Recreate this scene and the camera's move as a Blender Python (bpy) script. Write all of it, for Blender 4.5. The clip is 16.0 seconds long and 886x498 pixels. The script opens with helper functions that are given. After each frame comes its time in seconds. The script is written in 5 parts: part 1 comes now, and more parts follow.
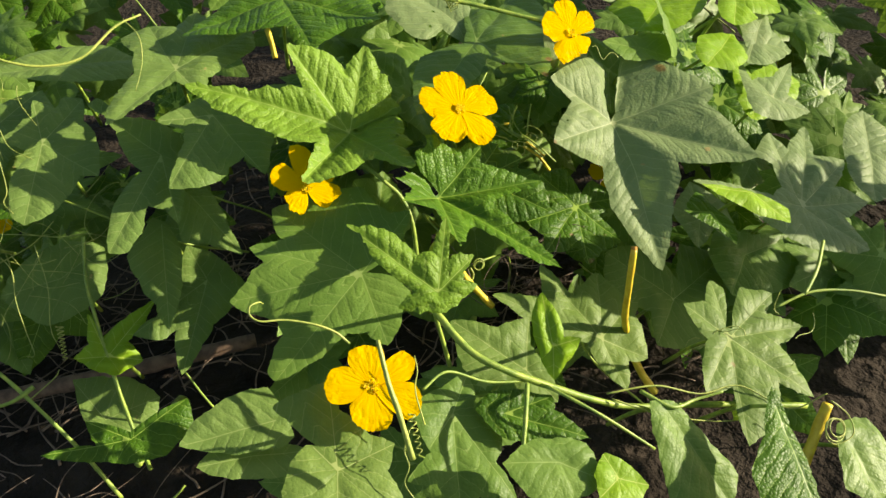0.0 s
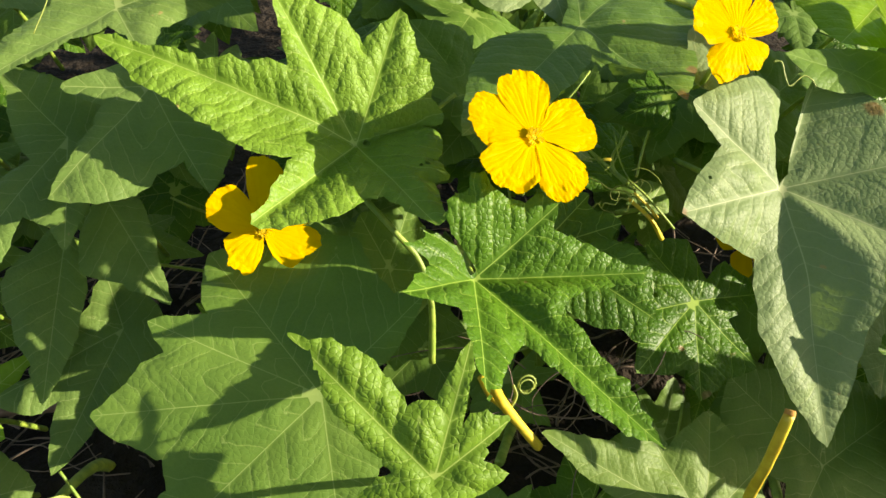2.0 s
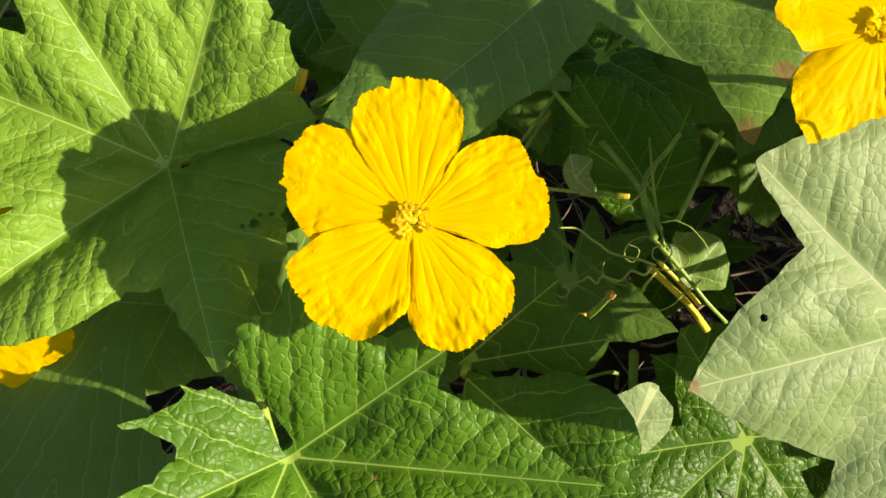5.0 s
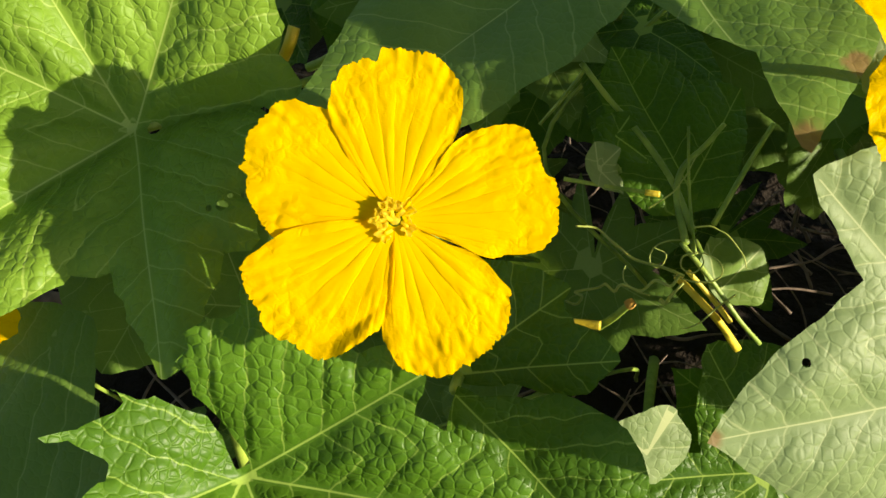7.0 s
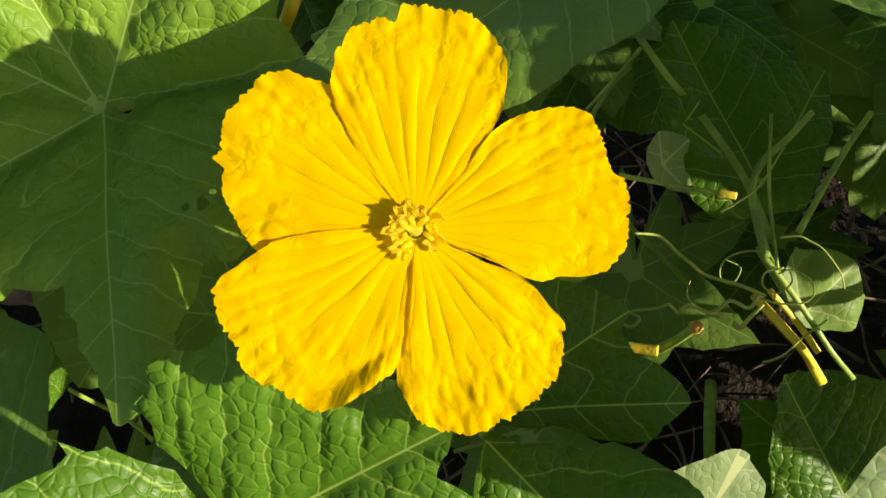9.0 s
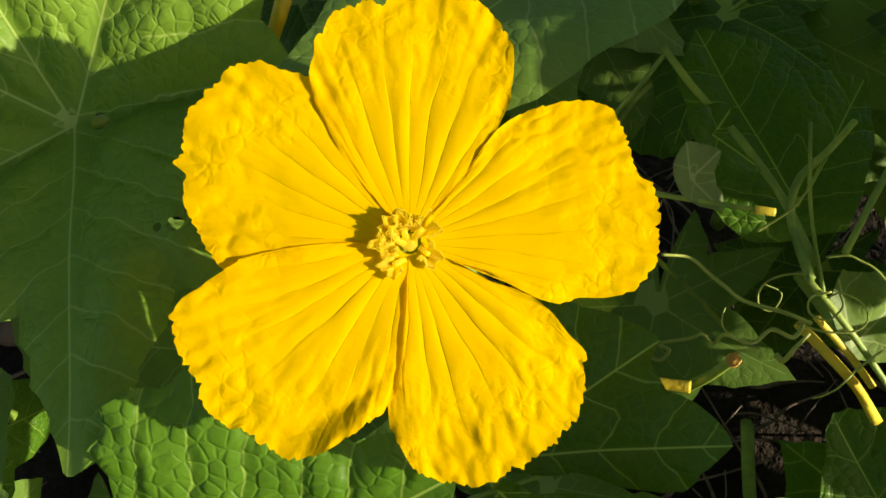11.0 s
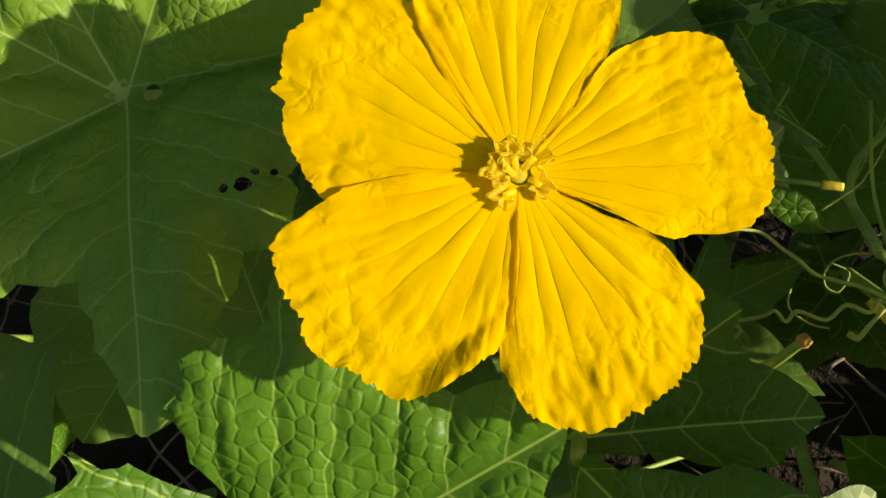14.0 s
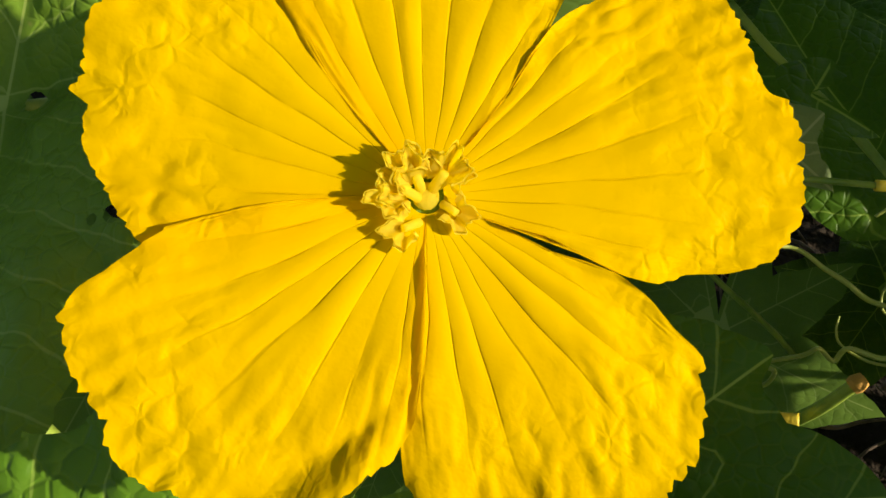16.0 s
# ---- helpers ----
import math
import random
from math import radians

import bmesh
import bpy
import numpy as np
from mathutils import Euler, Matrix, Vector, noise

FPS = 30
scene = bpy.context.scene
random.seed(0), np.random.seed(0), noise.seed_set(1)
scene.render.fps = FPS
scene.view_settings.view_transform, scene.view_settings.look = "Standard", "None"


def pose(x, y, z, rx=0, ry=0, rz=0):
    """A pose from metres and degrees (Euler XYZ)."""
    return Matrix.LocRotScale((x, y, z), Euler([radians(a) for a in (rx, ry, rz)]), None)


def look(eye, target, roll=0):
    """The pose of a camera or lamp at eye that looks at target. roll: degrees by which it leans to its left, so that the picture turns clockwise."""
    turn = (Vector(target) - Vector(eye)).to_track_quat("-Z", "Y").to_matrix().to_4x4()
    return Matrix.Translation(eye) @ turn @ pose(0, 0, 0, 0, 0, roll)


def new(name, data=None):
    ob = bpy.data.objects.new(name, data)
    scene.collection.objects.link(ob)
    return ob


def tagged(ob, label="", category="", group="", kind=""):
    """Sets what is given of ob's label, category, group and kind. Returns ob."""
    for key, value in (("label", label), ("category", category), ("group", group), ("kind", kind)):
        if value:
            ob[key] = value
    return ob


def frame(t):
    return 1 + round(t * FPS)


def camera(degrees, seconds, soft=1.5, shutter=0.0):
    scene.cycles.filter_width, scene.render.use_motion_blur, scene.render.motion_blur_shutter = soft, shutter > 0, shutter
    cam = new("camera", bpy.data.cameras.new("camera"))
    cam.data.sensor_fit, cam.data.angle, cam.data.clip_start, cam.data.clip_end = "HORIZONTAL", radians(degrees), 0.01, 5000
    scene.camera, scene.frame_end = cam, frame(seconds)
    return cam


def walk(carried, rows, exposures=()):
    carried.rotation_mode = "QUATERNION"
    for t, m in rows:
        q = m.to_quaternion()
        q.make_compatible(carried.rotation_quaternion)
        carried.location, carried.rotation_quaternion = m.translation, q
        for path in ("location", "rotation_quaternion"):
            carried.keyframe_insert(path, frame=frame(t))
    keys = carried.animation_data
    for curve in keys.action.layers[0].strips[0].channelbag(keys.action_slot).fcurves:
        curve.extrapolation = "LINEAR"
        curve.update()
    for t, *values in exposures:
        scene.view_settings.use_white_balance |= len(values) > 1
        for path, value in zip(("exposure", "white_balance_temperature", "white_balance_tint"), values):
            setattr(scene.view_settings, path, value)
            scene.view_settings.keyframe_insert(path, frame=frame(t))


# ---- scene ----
cam = camera(57.0, 16.0)
PATH = [
    (0, (-0.204, -0.731, 0.865), (0.17, 0.801, -0.366), -3.0),
    (0.5, (-0.21, -0.681, 0.847), (0.042, 0.886, -0.37), -0.1),
    (1, (-0.16, -0.565, 0.792), (-0.037, 1.023, -0.418), 0.9),
    (1.5, (-0.129, -0.478, 0.756), (0.033, 1.065, -0.506), 2.2),
    (2, (-0.105, -0.42, 0.728), (0.08, 1.096, -0.564), 1.6),
    (2.5, (-0.076, -0.374, 0.7), (0.084, 1.146, -0.591), 0.2),
    (3, (-0.04, -0.33, 0.691), (-0.005, 1.187, -0.612), -2.5),
    (3.5, (-0.003, -0.284, 0.674), (-0.008, 1.183, -0.685), -1.7),
    (4, (0.02, -0.243, 0.667), (-0.07, 1.155, -0.76), -1.8),
    (4.5, (0.038, -0.191, 0.663), (-0.145, 1.089, -0.862), -4.7),
    (7, (0.053, -0.115, 0.632), (-0.241, 0.975, -1.02), -6.0),
    (7.5, (0.046, -0.11, 0.627), (-0.265, 0.989, -1.015), -6.5),
    (8, (0.044, -0.109, 0.616), (-0.262, 0.99, -1.027), -6.6),
    (8.5, (0.041, -0.09, 0.603), (-0.284, 0.959, -1.068), -6.7),
    (11, (0.0405, -0.0697, 0.5672), (-0.3495, 1.0573, -1.0378), -8.9),
    (11.5, (0.0426, -0.0676, 0.562), (-0.3654, 1.0704, -1.032), -9.4),
    (12, (0.0353, -0.0895, 0.5421), (-0.3447, 1.0905, -1.0279), -8.2),
    (12.5, (0.028, -0.1021, 0.5337), (-0.331, 1.1099, -1.0163), -7.8),
    (13, (0.0176, -0.0947, 0.539), (-0.3564, 1.1333, -0.994), -7.9),
    (13.5, (0.0176, -0.0906, 0.5452), (-0.3664, 1.1504, -0.9758), -8.5),
    (14, (0.0186, -0.0864, 0.5494), (-0.3384, 1.1526, -0.9796), -6.9),
    (14.5, (0.0259, -0.0832, 0.5484), (-0.3361, 1.1928, -0.9486), -8.1),
    (15, (0.0301, -0.0738, 0.5348), (-0.4059, 1.1872, -0.9552), -11.3),
    (15.5, (0.029, -0.0613, 0.5275), (-0.429, 1.1697, -0.9815), -12.1),
    (16, (0.0301, -0.0498, 0.5181), (-0.4309, 1.1682, -0.9999), -12.1),
]
walk(cam, [(t, look(eye, target, roll)) for t, eye, target, roll in PATH],
     [(0, 1.15, 7300, 10), (1.5, 1.36, 7300, 10), (4, 1.2, 7300, 10), (8.5, 1.05, 7300, 10), (11, 0.88, 7300, 10), (16, 0.74, 7300, 10)])

# ---- world, sun ----
SUN_WAY = Vector((0.938, -0.175, 0.315)).normalized()      # towards the sun: low, from the right and behind
SUN_HIGH = math.asin(SUN_WAY.z)
SUN_TURN = math.atan2(SUN_WAY.x, SUN_WAY.y)
world = bpy.data.worlds.new("world")
scene.world = world
world.use_nodes = True
wt = world.node_tree
sky = wt.nodes.new("ShaderNodeTexSky")
sky.sky_type, sky.sun_disc = "NISHITA", False
sky.sun_elevation, sky.sun_rotation = SUN_HIGH, SUN_TURN
wt.links.new(sky.outputs[0], wt.nodes["Background"].inputs[0])
wt.nodes["Background"].inputs[1].default_value = 0.085
sun_data = bpy.data.lights.new("sun", "SUN")
sun_data.energy, sun_data.angle, sun_data.color = 5.0, radians(0.6), (1.0, 0.92, 0.78)
sun = new("sun", sun_data)
sun.matrix_world = Matrix.Translation((2, -1, 3)) @ SUN_WAY.to_track_quat("Z", "Y").to_matrix().to_4x4()

from mathutils import geometry

# ---- the bank: u across, v up the leaning face of leaves, w out of it ----
LEAN = radians(40)


def bank(u, v, w):
    return Vector((u, v * math.sin(LEAN) - w * math.cos(LEAN), 0.45 + v * math.cos(LEAN) + w * math.sin(LEAN)))


def bank_way(u, v, w):
    return bank(u, v, w) - bank(0, 0, 0)


# ---- materials ----
class Nodes:
    """Short writing of node trees."""

    def __init__(self, name):
        self.mat = bpy.data.materials.new(name)
        self.mat.use_nodes = True
        self.t = self.mat.node_tree
        self.t.nodes.clear()
        self.out = self.t.nodes.new("ShaderNodeOutputMaterial")

    def node(self, kind):
        return self.t.nodes.new(kind)

    def put(self, socket, value):
        if isinstance(value, bpy.types.NodeSocket):
            self.t.links.new(value, socket)
        else:
            socket.default_value = value

    def math(self, op, a, b=0.0, c=None):
        n = self.node("ShaderNodeMath")
        n.operation = op
        self.put(n.inputs[0], a)
        self.put(n.inputs[1], b)
        if c is not None:
            self.put(n.inputs[2], c)
        return n.outputs[0]

    def ramp(self, x, low, high, to_low=0.0, to_high=1.0):
        n = self.node("ShaderNodeMapRange")
        n.interpolation_type = "SMOOTHSTEP"
        for i, value in enumerate((x, low, high, to_low, to_high)):
            self.put(n.inputs[i], value)
        return n.outputs[0]

    def mix(self, f, a, b, blend="MIX"):
        n = self.node("ShaderNodeMix")
        n.data_type, n.blend_type = "RGBA", blend
        self.put(n.inputs[0], f)
        for i, value in ((6, a), (7, b)):
            self.put(n.inputs[i], (*value, 1) if isinstance(value, tuple) else value)
        return n.outputs[2]

    def noise(self, coords, scale, detail=3.0, rough=0.55):
        n = self.node("ShaderNodeTexNoise")
        self.put(n.inputs["Vector"], coords)
        n.inputs["Scale"].default_value = scale
        n.inputs["Detail"].default_value = detail
        n.inputs["Roughness"].default_value = rough
        return n.outputs["Fac"]

    def bump(self, height, distance, strength=1.0):
        n = self.node("ShaderNodeBump")
        self.put(n.inputs["Height"], height)
        n.inputs["Distance"].default_value = distance
        n.inputs["Strength"].default_value = strength
        return n.outputs[0]

    def surface(self, color, rough, normal=None, lets=0.0, glow=None, spec=0.5):
        """A principled surface, with some light let through from behind."""
        p = self.node("ShaderNodeBsdfPrincipled")
        self.put(p.inputs["Base Color"], (*color, 1) if isinstance(color, tuple) else color)
        self.put(p.inputs["Roughness"], rough)
        p.inputs["Specular IOR Level"].default_value = spec
        if normal is not None:
            self.put(p.inputs["Normal"], normal)
        last = p.outputs[0]
        if lets:
            tr = self.node("ShaderNodeBsdfTranslucent")
            self.put(tr.inputs["Color"], (*glow, 1) if isinstance(glow, tuple) else glow)
            if normal is not None:
                self.put(tr.inputs["Normal"], normal)
            m = self.node("ShaderNodeMixShader")
            m.inputs[0].default_value = lets
            self.t.links.new(last, m.inputs[1])
            self.t.links.new(tr.outputs[0], m.inputs[2])
            last = m.outputs[0]
        self.t.links.new(last, self.out.inputs[0])
        return self.mat


def leaf_material(name, deep, fresh, vein, rough=0.45, relief=1.0, spec=0.45):
    """Leaf blade: pale main veins, slanting side veins, a fine net between them, blotches and wear.
    The map holds the way along the nearest main vein and off it, in decimetres."""
    n = Nodes(name)
    chart = n.node("ShaderNodeUVMap")
    chart.uv_map = "veins"
    uv = chart.outputs[0]
    sep = n.node("ShaderNodeSeparateXYZ")
    n.put(sep.inputs[0], uv)
    along, off = sep.outputs[0], sep.outputs[1]
    place = n.node("ShaderNodeTexCoord").outputs["Object"]
    rnd = n.node("ShaderNodeObjectInfo").outputs["Random"]
    wob = n.noise(place, 60.0, 2.0)
    # main veins, thinner towards the tips
    width = n.math("MULTIPLY_ADD", along, -0.0016, 0.0040)
    width = n.math("MAXIMUM", width, 0.0017)
    main = n.ramp(n.math("DIVIDE", off, width), 0.45, 1.25, 1.0, 0.0)
    # side veins leave the main one at a slant
    q = n.math("SUBTRACT", along, n.math("MULTIPLY", off, 0.75))
    q = n.math("ADD", q, n.math("MULTIPLY", wob, 0.09))
    q = n.math("ABSOLUTE", n.math("SUBTRACT", n.math("FRACT", n.math("MULTIPLY", q, 7.5)), 0.5))
    side = n.ramp(q, 0.010, 0.034, 1.0, 0.0)
    cells = n.node("ShaderNodeTexVoronoi")
    cells.feature = "DISTANCE_TO_EDGE"
    pads = n.node("ShaderNodeTexVoronoi")
    pads.feature = "SMOOTH_F1"
    pads.inputs["Smoothness"].default_value = 0.35
    bent = n.node("ShaderNodeVectorMath")
    bent.operation = "MULTIPLY_ADD"
    swirl = n.node("ShaderNodeTexNoise")
    n.put(swirl.inputs["Vector"], place)
    swirl.inputs["Scale"].default_value = 110.0
    n.put(bent.inputs[0], swirl.outputs["Color"])
    bent.inputs[1].default_value = (0.0030, 0.0030, 0.0030)
    n.put(bent.inputs[2], place)
    n.put(cells.inputs["Vector"], bent.outputs[0])
    n.put(pads.inputs["Vector"], bent.outputs[0])
    cells.inputs["Scale"].default_value = 275.0
    cells.inputs["Randomness"].default_value = 0.85
    pads.inputs["Scale"].default_value = 275.0
    pads.inputs["Randomness"].default_value = 0.85
    net = n.ramp(cells.outputs["Distance"], 0.0, 0.10, 1.0, 0.0)
    # quilted relief: cushions between the veins
    cushion = n.ramp(q, 0.0, 0.3)
    dome = n.math("ADD", n.math("MULTIPLY", n.ramp(cells.outputs["Distance"], 0.0, 0.16), 0.22), n.math("MULTIPLY", pads.outputs["Distance"], -0.7))
    rise = n.ramp(off, 0.0, 0.05)
    h = n.math("ADD", n.math("MULTIPLY", cushion, 0.45), n.math("MULTIPLY", dome, 0.5))
    h = n.math("ADD", h, n.math("MULTIPLY", n.noise(place, 70.0, 1.0), 0.5))
    h = n.math("MULTIPLY", h, rise)
    h = n.math("ADD", h, n.math("MULTIPLY", n.noise(place, 900.0, 2.0), 0.06))
    normal = n.bump(h, 0.0016 * relief, 0.9)
    # colour
    patch = n.ramp(n.noise(place, 22.0, 4.0), 0.35, 0.68)
    col = n.mix(n.math("ADD", n.math("MULTIPLY", patch, 0.55), n.math("MULTIPLY", rnd, 0.45)), deep, fresh)
    col = n.mix(n.math("MULTIPLY", n.noise(place, 260.0, 3.0), 0.35), col, n.mix(1.0, col, (0.55, 0.62, 0.5), "MULTIPLY"))
    col = n.mix(n.math("MULTIPLY", net, 0.06), col, vein)
    col = n.mix(n.math("MULTIPLY", side, 0.50), col, vein)
    col = n.mix(n.math("MULTIPLY", main, 0.85), col, vein)
    spots = n.ramp(n.noise(place, 48.0, 2.0), 0.745, 0.765)
    col = n.mix(n.math("MULTIPLY", spots, 0.7), col, (0.35, 0.24, 0.10))
    glow = n.mix(0.6, col, (0.30, 0.48, 0.03), "MIX")
    r = n.math("MULTIPLY_ADD", n.noise(place, 120.0, 2.0), 0.2, rough - 0.1)
    worn = n.node("ShaderNodeAttribute")
    worn.attribute_name = "dry"
    crisp = n.math("MULTIPLY_ADD", n.noise(place, 160.0, 3.0), 0.7, n.math("SUBTRACT", worn.outputs["Fac"], 0.35))
    col = n.mix(n.ramp(crisp, 0.25, 0.6), col, n.mix(n.noise(place, 300.0, 2.0), (0.22, 0.17, 0.06), (0.13, 0.075, 0.03)))
    return n.surface(col, r, normal, 0.26, glow, spec)


LEAF_GREEN = leaf_material("leaf_green", (0.035, 0.100, 0.007), (0.080, 0.184, 0.013), (0.300, 0.430, 0.080), 0.42, 1.0, 0.20)
LEAF_BRIGHT = leaf_material("leaf_bright_green", (0.105, 0.200, 0.017), (0.175, 0.306, 0.034), (0.349, 0.460, 0.110), 0.46, 0.95, 0.18)
LEAF_BROAD = leaf_material("leaf_broad_smooth", (0.090, 0.178, 0.028), (0.155, 0.258, 0.046), (0.278, 0.380, 0.110), 0.48, 0.4, 0.22)
LEAF_DULL = leaf_material("leaf_dull_green", (0.105, 0.182, 0.040), (0.168, 0.262, 0.064), (0.300, 0.380, 0.130), 0.5, 0.5, 0.22)
LEAF_PALE = leaf_material("leaf_pale_grey", (0.150, 0.220, 0.084), (0.220, 0.292, 0.122), (0.370, 0.420, 0.200), 0.52, 0.5, 0.20)
LEAF_LIGHT = leaf_material("leaf_light_green", (0.106, 0.180, 0.036), (0.165, 0.255, 0.054), (0.330, 0.400, 0.140), 0.50, 0.4, 0.18)
LEAF_LIME = leaf_material("leaf_young_lime", (0.144, 0.280, 0.010), (0.237, 0.400, 0.018), (0.432, 0.520, 0.120), 0.47, 0.4, 0.2)


def stem_material(name, a, b, rough=0.5):
    n = Nodes(name)
    place = n.node("ShaderNodeTexCoord").outputs["Object"]
    col = n.mix(n.ramp(n.noise(place, 70.0, 4.0), 0.3, 0.7), a, b)
    h = n.noise(place, 500.0, 3.0)
    return n.surface(col, rough, n.bump(h, 0.0006, 0.6), 0.08, b)


STEM_GREEN = stem_material("stem_green", (0.14, 0.24, 0.03), (0.30, 0.40, 0.06))
STEM_YELLOW = stem_material("stem_yellow", (0.55, 0.38, 0.02), (0.72, 0.58, 0.05))
TENDRIL = stem_material("tendril_yellow_green", (0.22, 0.29, 0.05), (0.38, 0.43, 0.09))
DRY = stem_material("dry_twig", (0.10, 0.072, 0.050), (0.22, 0.16, 0.115), 0.85)
WOOD = stem_material("weathered_wood", (0.09, 0.055, 0.035), (0.20, 0.13, 0.085), 0.8)
CUT = stem_material("cut_end_brown", (0.42, 0.20, 0.03), (0.56, 0.30, 0.06), 0.8)


def petal_material():
    n = Nodes("petal_yellow")
    chart = n.node("ShaderNodeUVMap")
    chart.uv_map = "veins"
    uv = chart.outputs[0]
    sep = n.node("ShaderNodeSeparateXYZ")
    n.put(sep.inputs[0], uv)
    along, across = sep.outputs[0], sep.outputs[1]
    place = n.node("ShaderNodeTexCoord").outputs["Object"]
    lines = n.math("ABSOLUTE", n.math("SUBTRACT", n.math("FRACT", n.math("MULTIPLY", across, 9.0)), 0.5))
    groove = n.ramp(lines, 0.0, 0.055, 1.0, 0.0)
    fade = n.math("MULTIPLY", n.ramp(along, 0.45, 0.9, 1.0, 0.1), n.ramp(n.noise(place, 130.0, 2.0), 0.32, 0.55))
    pucker = n.noise(place, 260.0, 3.0, 0.6)
    swirl = n.node("ShaderNodeTexNoise")
    n.put(swirl.inputs["Vector"], place)
    swirl.inputs["Scale"].default_value = 140.0
    bent = n.node("ShaderNodeVectorMath")
    bent.operation = "MULTIPLY_ADD"
    n.put(bent.inputs[0], swirl.outputs["Color"])
    bent.inputs[1].default_value = (0.0050, 0.0050, 0.0050)
    n.put(bent.inputs[2], place)
    cells = n.node("ShaderNodeTexVoronoi")
    cells.feature = "DISTANCE_TO_EDGE"
    n.put(cells.inputs["Vector"], bent.outputs[0])
    cells.inputs["Scale"].default_value = 330.0
    crease = n.math("MULTIPLY", n.ramp(cells.outputs["Distance"], 0.0, 0.22, 1.0, 0.0), n.ramp(n.noise(place, 95.0, 2.0), 0.42, 0.62))
    outer = n.ramp(along, 0.25, 0.85, 0.15, 1.0)
    h = n.math("MULTIPLY", pucker, n.math("MULTIPLY", outer, 0.50))
    h = n.math("SUBTRACT", h, n.math("MULTIPLY", n.math("MULTIPLY", crease, n.ramp(along, 0.4, 0.85)), 0.16))
    h = n.math("SUBTRACT", h, n.math("MULTIPLY", n.math("MULTIPLY", groove, fade), 0.16))
    h = n.math("ADD", h, n.math("MULTIPLY", n.noise(place, 1500.0, 2.0), 0.05))
    col = n.mix(n.ramp(n.noise(place, 45.0, 3.0), 0.3, 0.7), (0.70, 0.425, 0.0002), (0.75, 0.475, 0.0003))
    col = n.mix(n.math("MULTIPLY", n.math("MULTIPLY", groove, fade), 0.35), col, (0.58, 0.31, 0.0005))
    col = n.mix(n.ramp(along, 0.02, 0.34, 0.5, 0.0), col, (0.74, 0.51, 0.004))
    return n.surface(col, 0.55, n.bump(h, 0.0008, 0.75), 0.40, (0.82, 0.53, 0.0), 0.03)


PETAL = petal_material()


def plain(name, a, b, scale, rough, bump_scale, bump_height, lets=0.0):
    n = Nodes(name)
    place = n.node("ShaderNodeTexCoord").outputs["Object"]
    col = n.mix(n.ramp(n.noise(place, scale, 5.0), 0.3, 0.7), a, b)
    return n.surface(col, rough, n.bump(n.noise(place, bump_scale, 4.0), bump_height, 0.9), lets, b, 0.12)


ANTHER = plain("anther_yellow", (0.86, 0.70, 0.05), (0.93, 0.82, 0.10), 300, 0.6, 1400, 0.0002, 0.78)
CALYX = plain("calyx_green", (0.10, 0.20, 0.03), (0.20, 0.32, 0.05), 120, 0.6, 700, 0.0006)
SOIL = plain("dark_soil", (0.013, 0.010, 0.007), (0.042, 0.033, 0.024), 9, 0.95, 60, 0.02)


# ---- mesh helpers ----
WORLD = {}                                             # where each thing and part stands


def settle(ob, parent, m):
    """Puts ob at the world pose m, under parent."""
    if parent is not None:
        ob.parent = parent
        ob.matrix_parent_inverse = WORLD[parent].inverted()
    ob.matrix_basis = m
    WORLD[ob] = m
    return ob


def part(name, bm, material, parent=None, label="", smooth=True, m=None):
    """Links a bmesh as one mesh object under a thing or a part, at the world pose m."""
    me = bpy.data.meshes.new(name)
    bm.to_mesh(me)
    bm.free()
    me.materials.append(material)
    if smooth:
        me.shade_smooth()
    ob = settle(new(name, me), parent, m or Matrix())
    if label:
        ob["label"] = label
    return ob


def thing(name, label, category, group="", base=(0, 0, 0)):
    return settle(tagged(new(name), label, category, group), None, Matrix.Translation(base))


def smooth_line(points, steps=8):
    """A smooth line through points (Catmull-Rom)."""
    pts = [Vector(p) for p in points]
    pts = [pts[0] * 2 - pts[1]] + pts + [pts[-1] * 2 - pts[-2]]
    line = []
    for i in range(1, len(pts) - 2):
        a, b, c, d = pts[i - 1:i + 3]
        for k in range(steps):
            s = k / steps
            line.append(0.5 * ((2 * b) + (c - a) * s + (2 * a - 5 * b + 4 * c - d) * s * s + (3 * b - a - 3 * c + d) * s ** 3))
    line.append(pts[-2])
    return line


def tube(line, r0, r1, sides=8, ribs=0.0, knots=0.0):
    """A tapering round stalk along a line; ribs: ridges along it, knots: swellings."""
    bm = bmesh.new()
    rings = []
    count = len(line)
    side = None
    for i, p in enumerate(line):
        way = (line[min(i + 1, count - 1)] - line[max(i - 1, 0)]).normalized()
        if side is None:
            side = way.orthogonal().normalized()
        side = (side - way * side.dot(way)).normalized()
        other = way.cross(side)
        r = r0 + (r1 - r0) * i / max(count - 1, 1)
        r *= 1 + knots * (noise.noise(p * 60) * 0.8)
        ring = []
        for k in range(sides):
            a = 2 * math.pi * k / sides
            rr = r * (1 + ribs * (1 if k % 2 else -1))
            ring.append(bm.verts.new(p + side * (math.cos(a) * rr) + other * (math.sin(a) * rr)))
        rings.append(ring)
    for a, b in zip(rings, rings[1:]):
        for k in range(sides):
            bm.faces.new((a[k], a[(k + 1) % sides], b[(k + 1) % sides], b[k]))
    for ring, turn in ((rings[0], -1), (rings[-1], 1)):
        bm.faces.new(ring[::turn])
    return bm


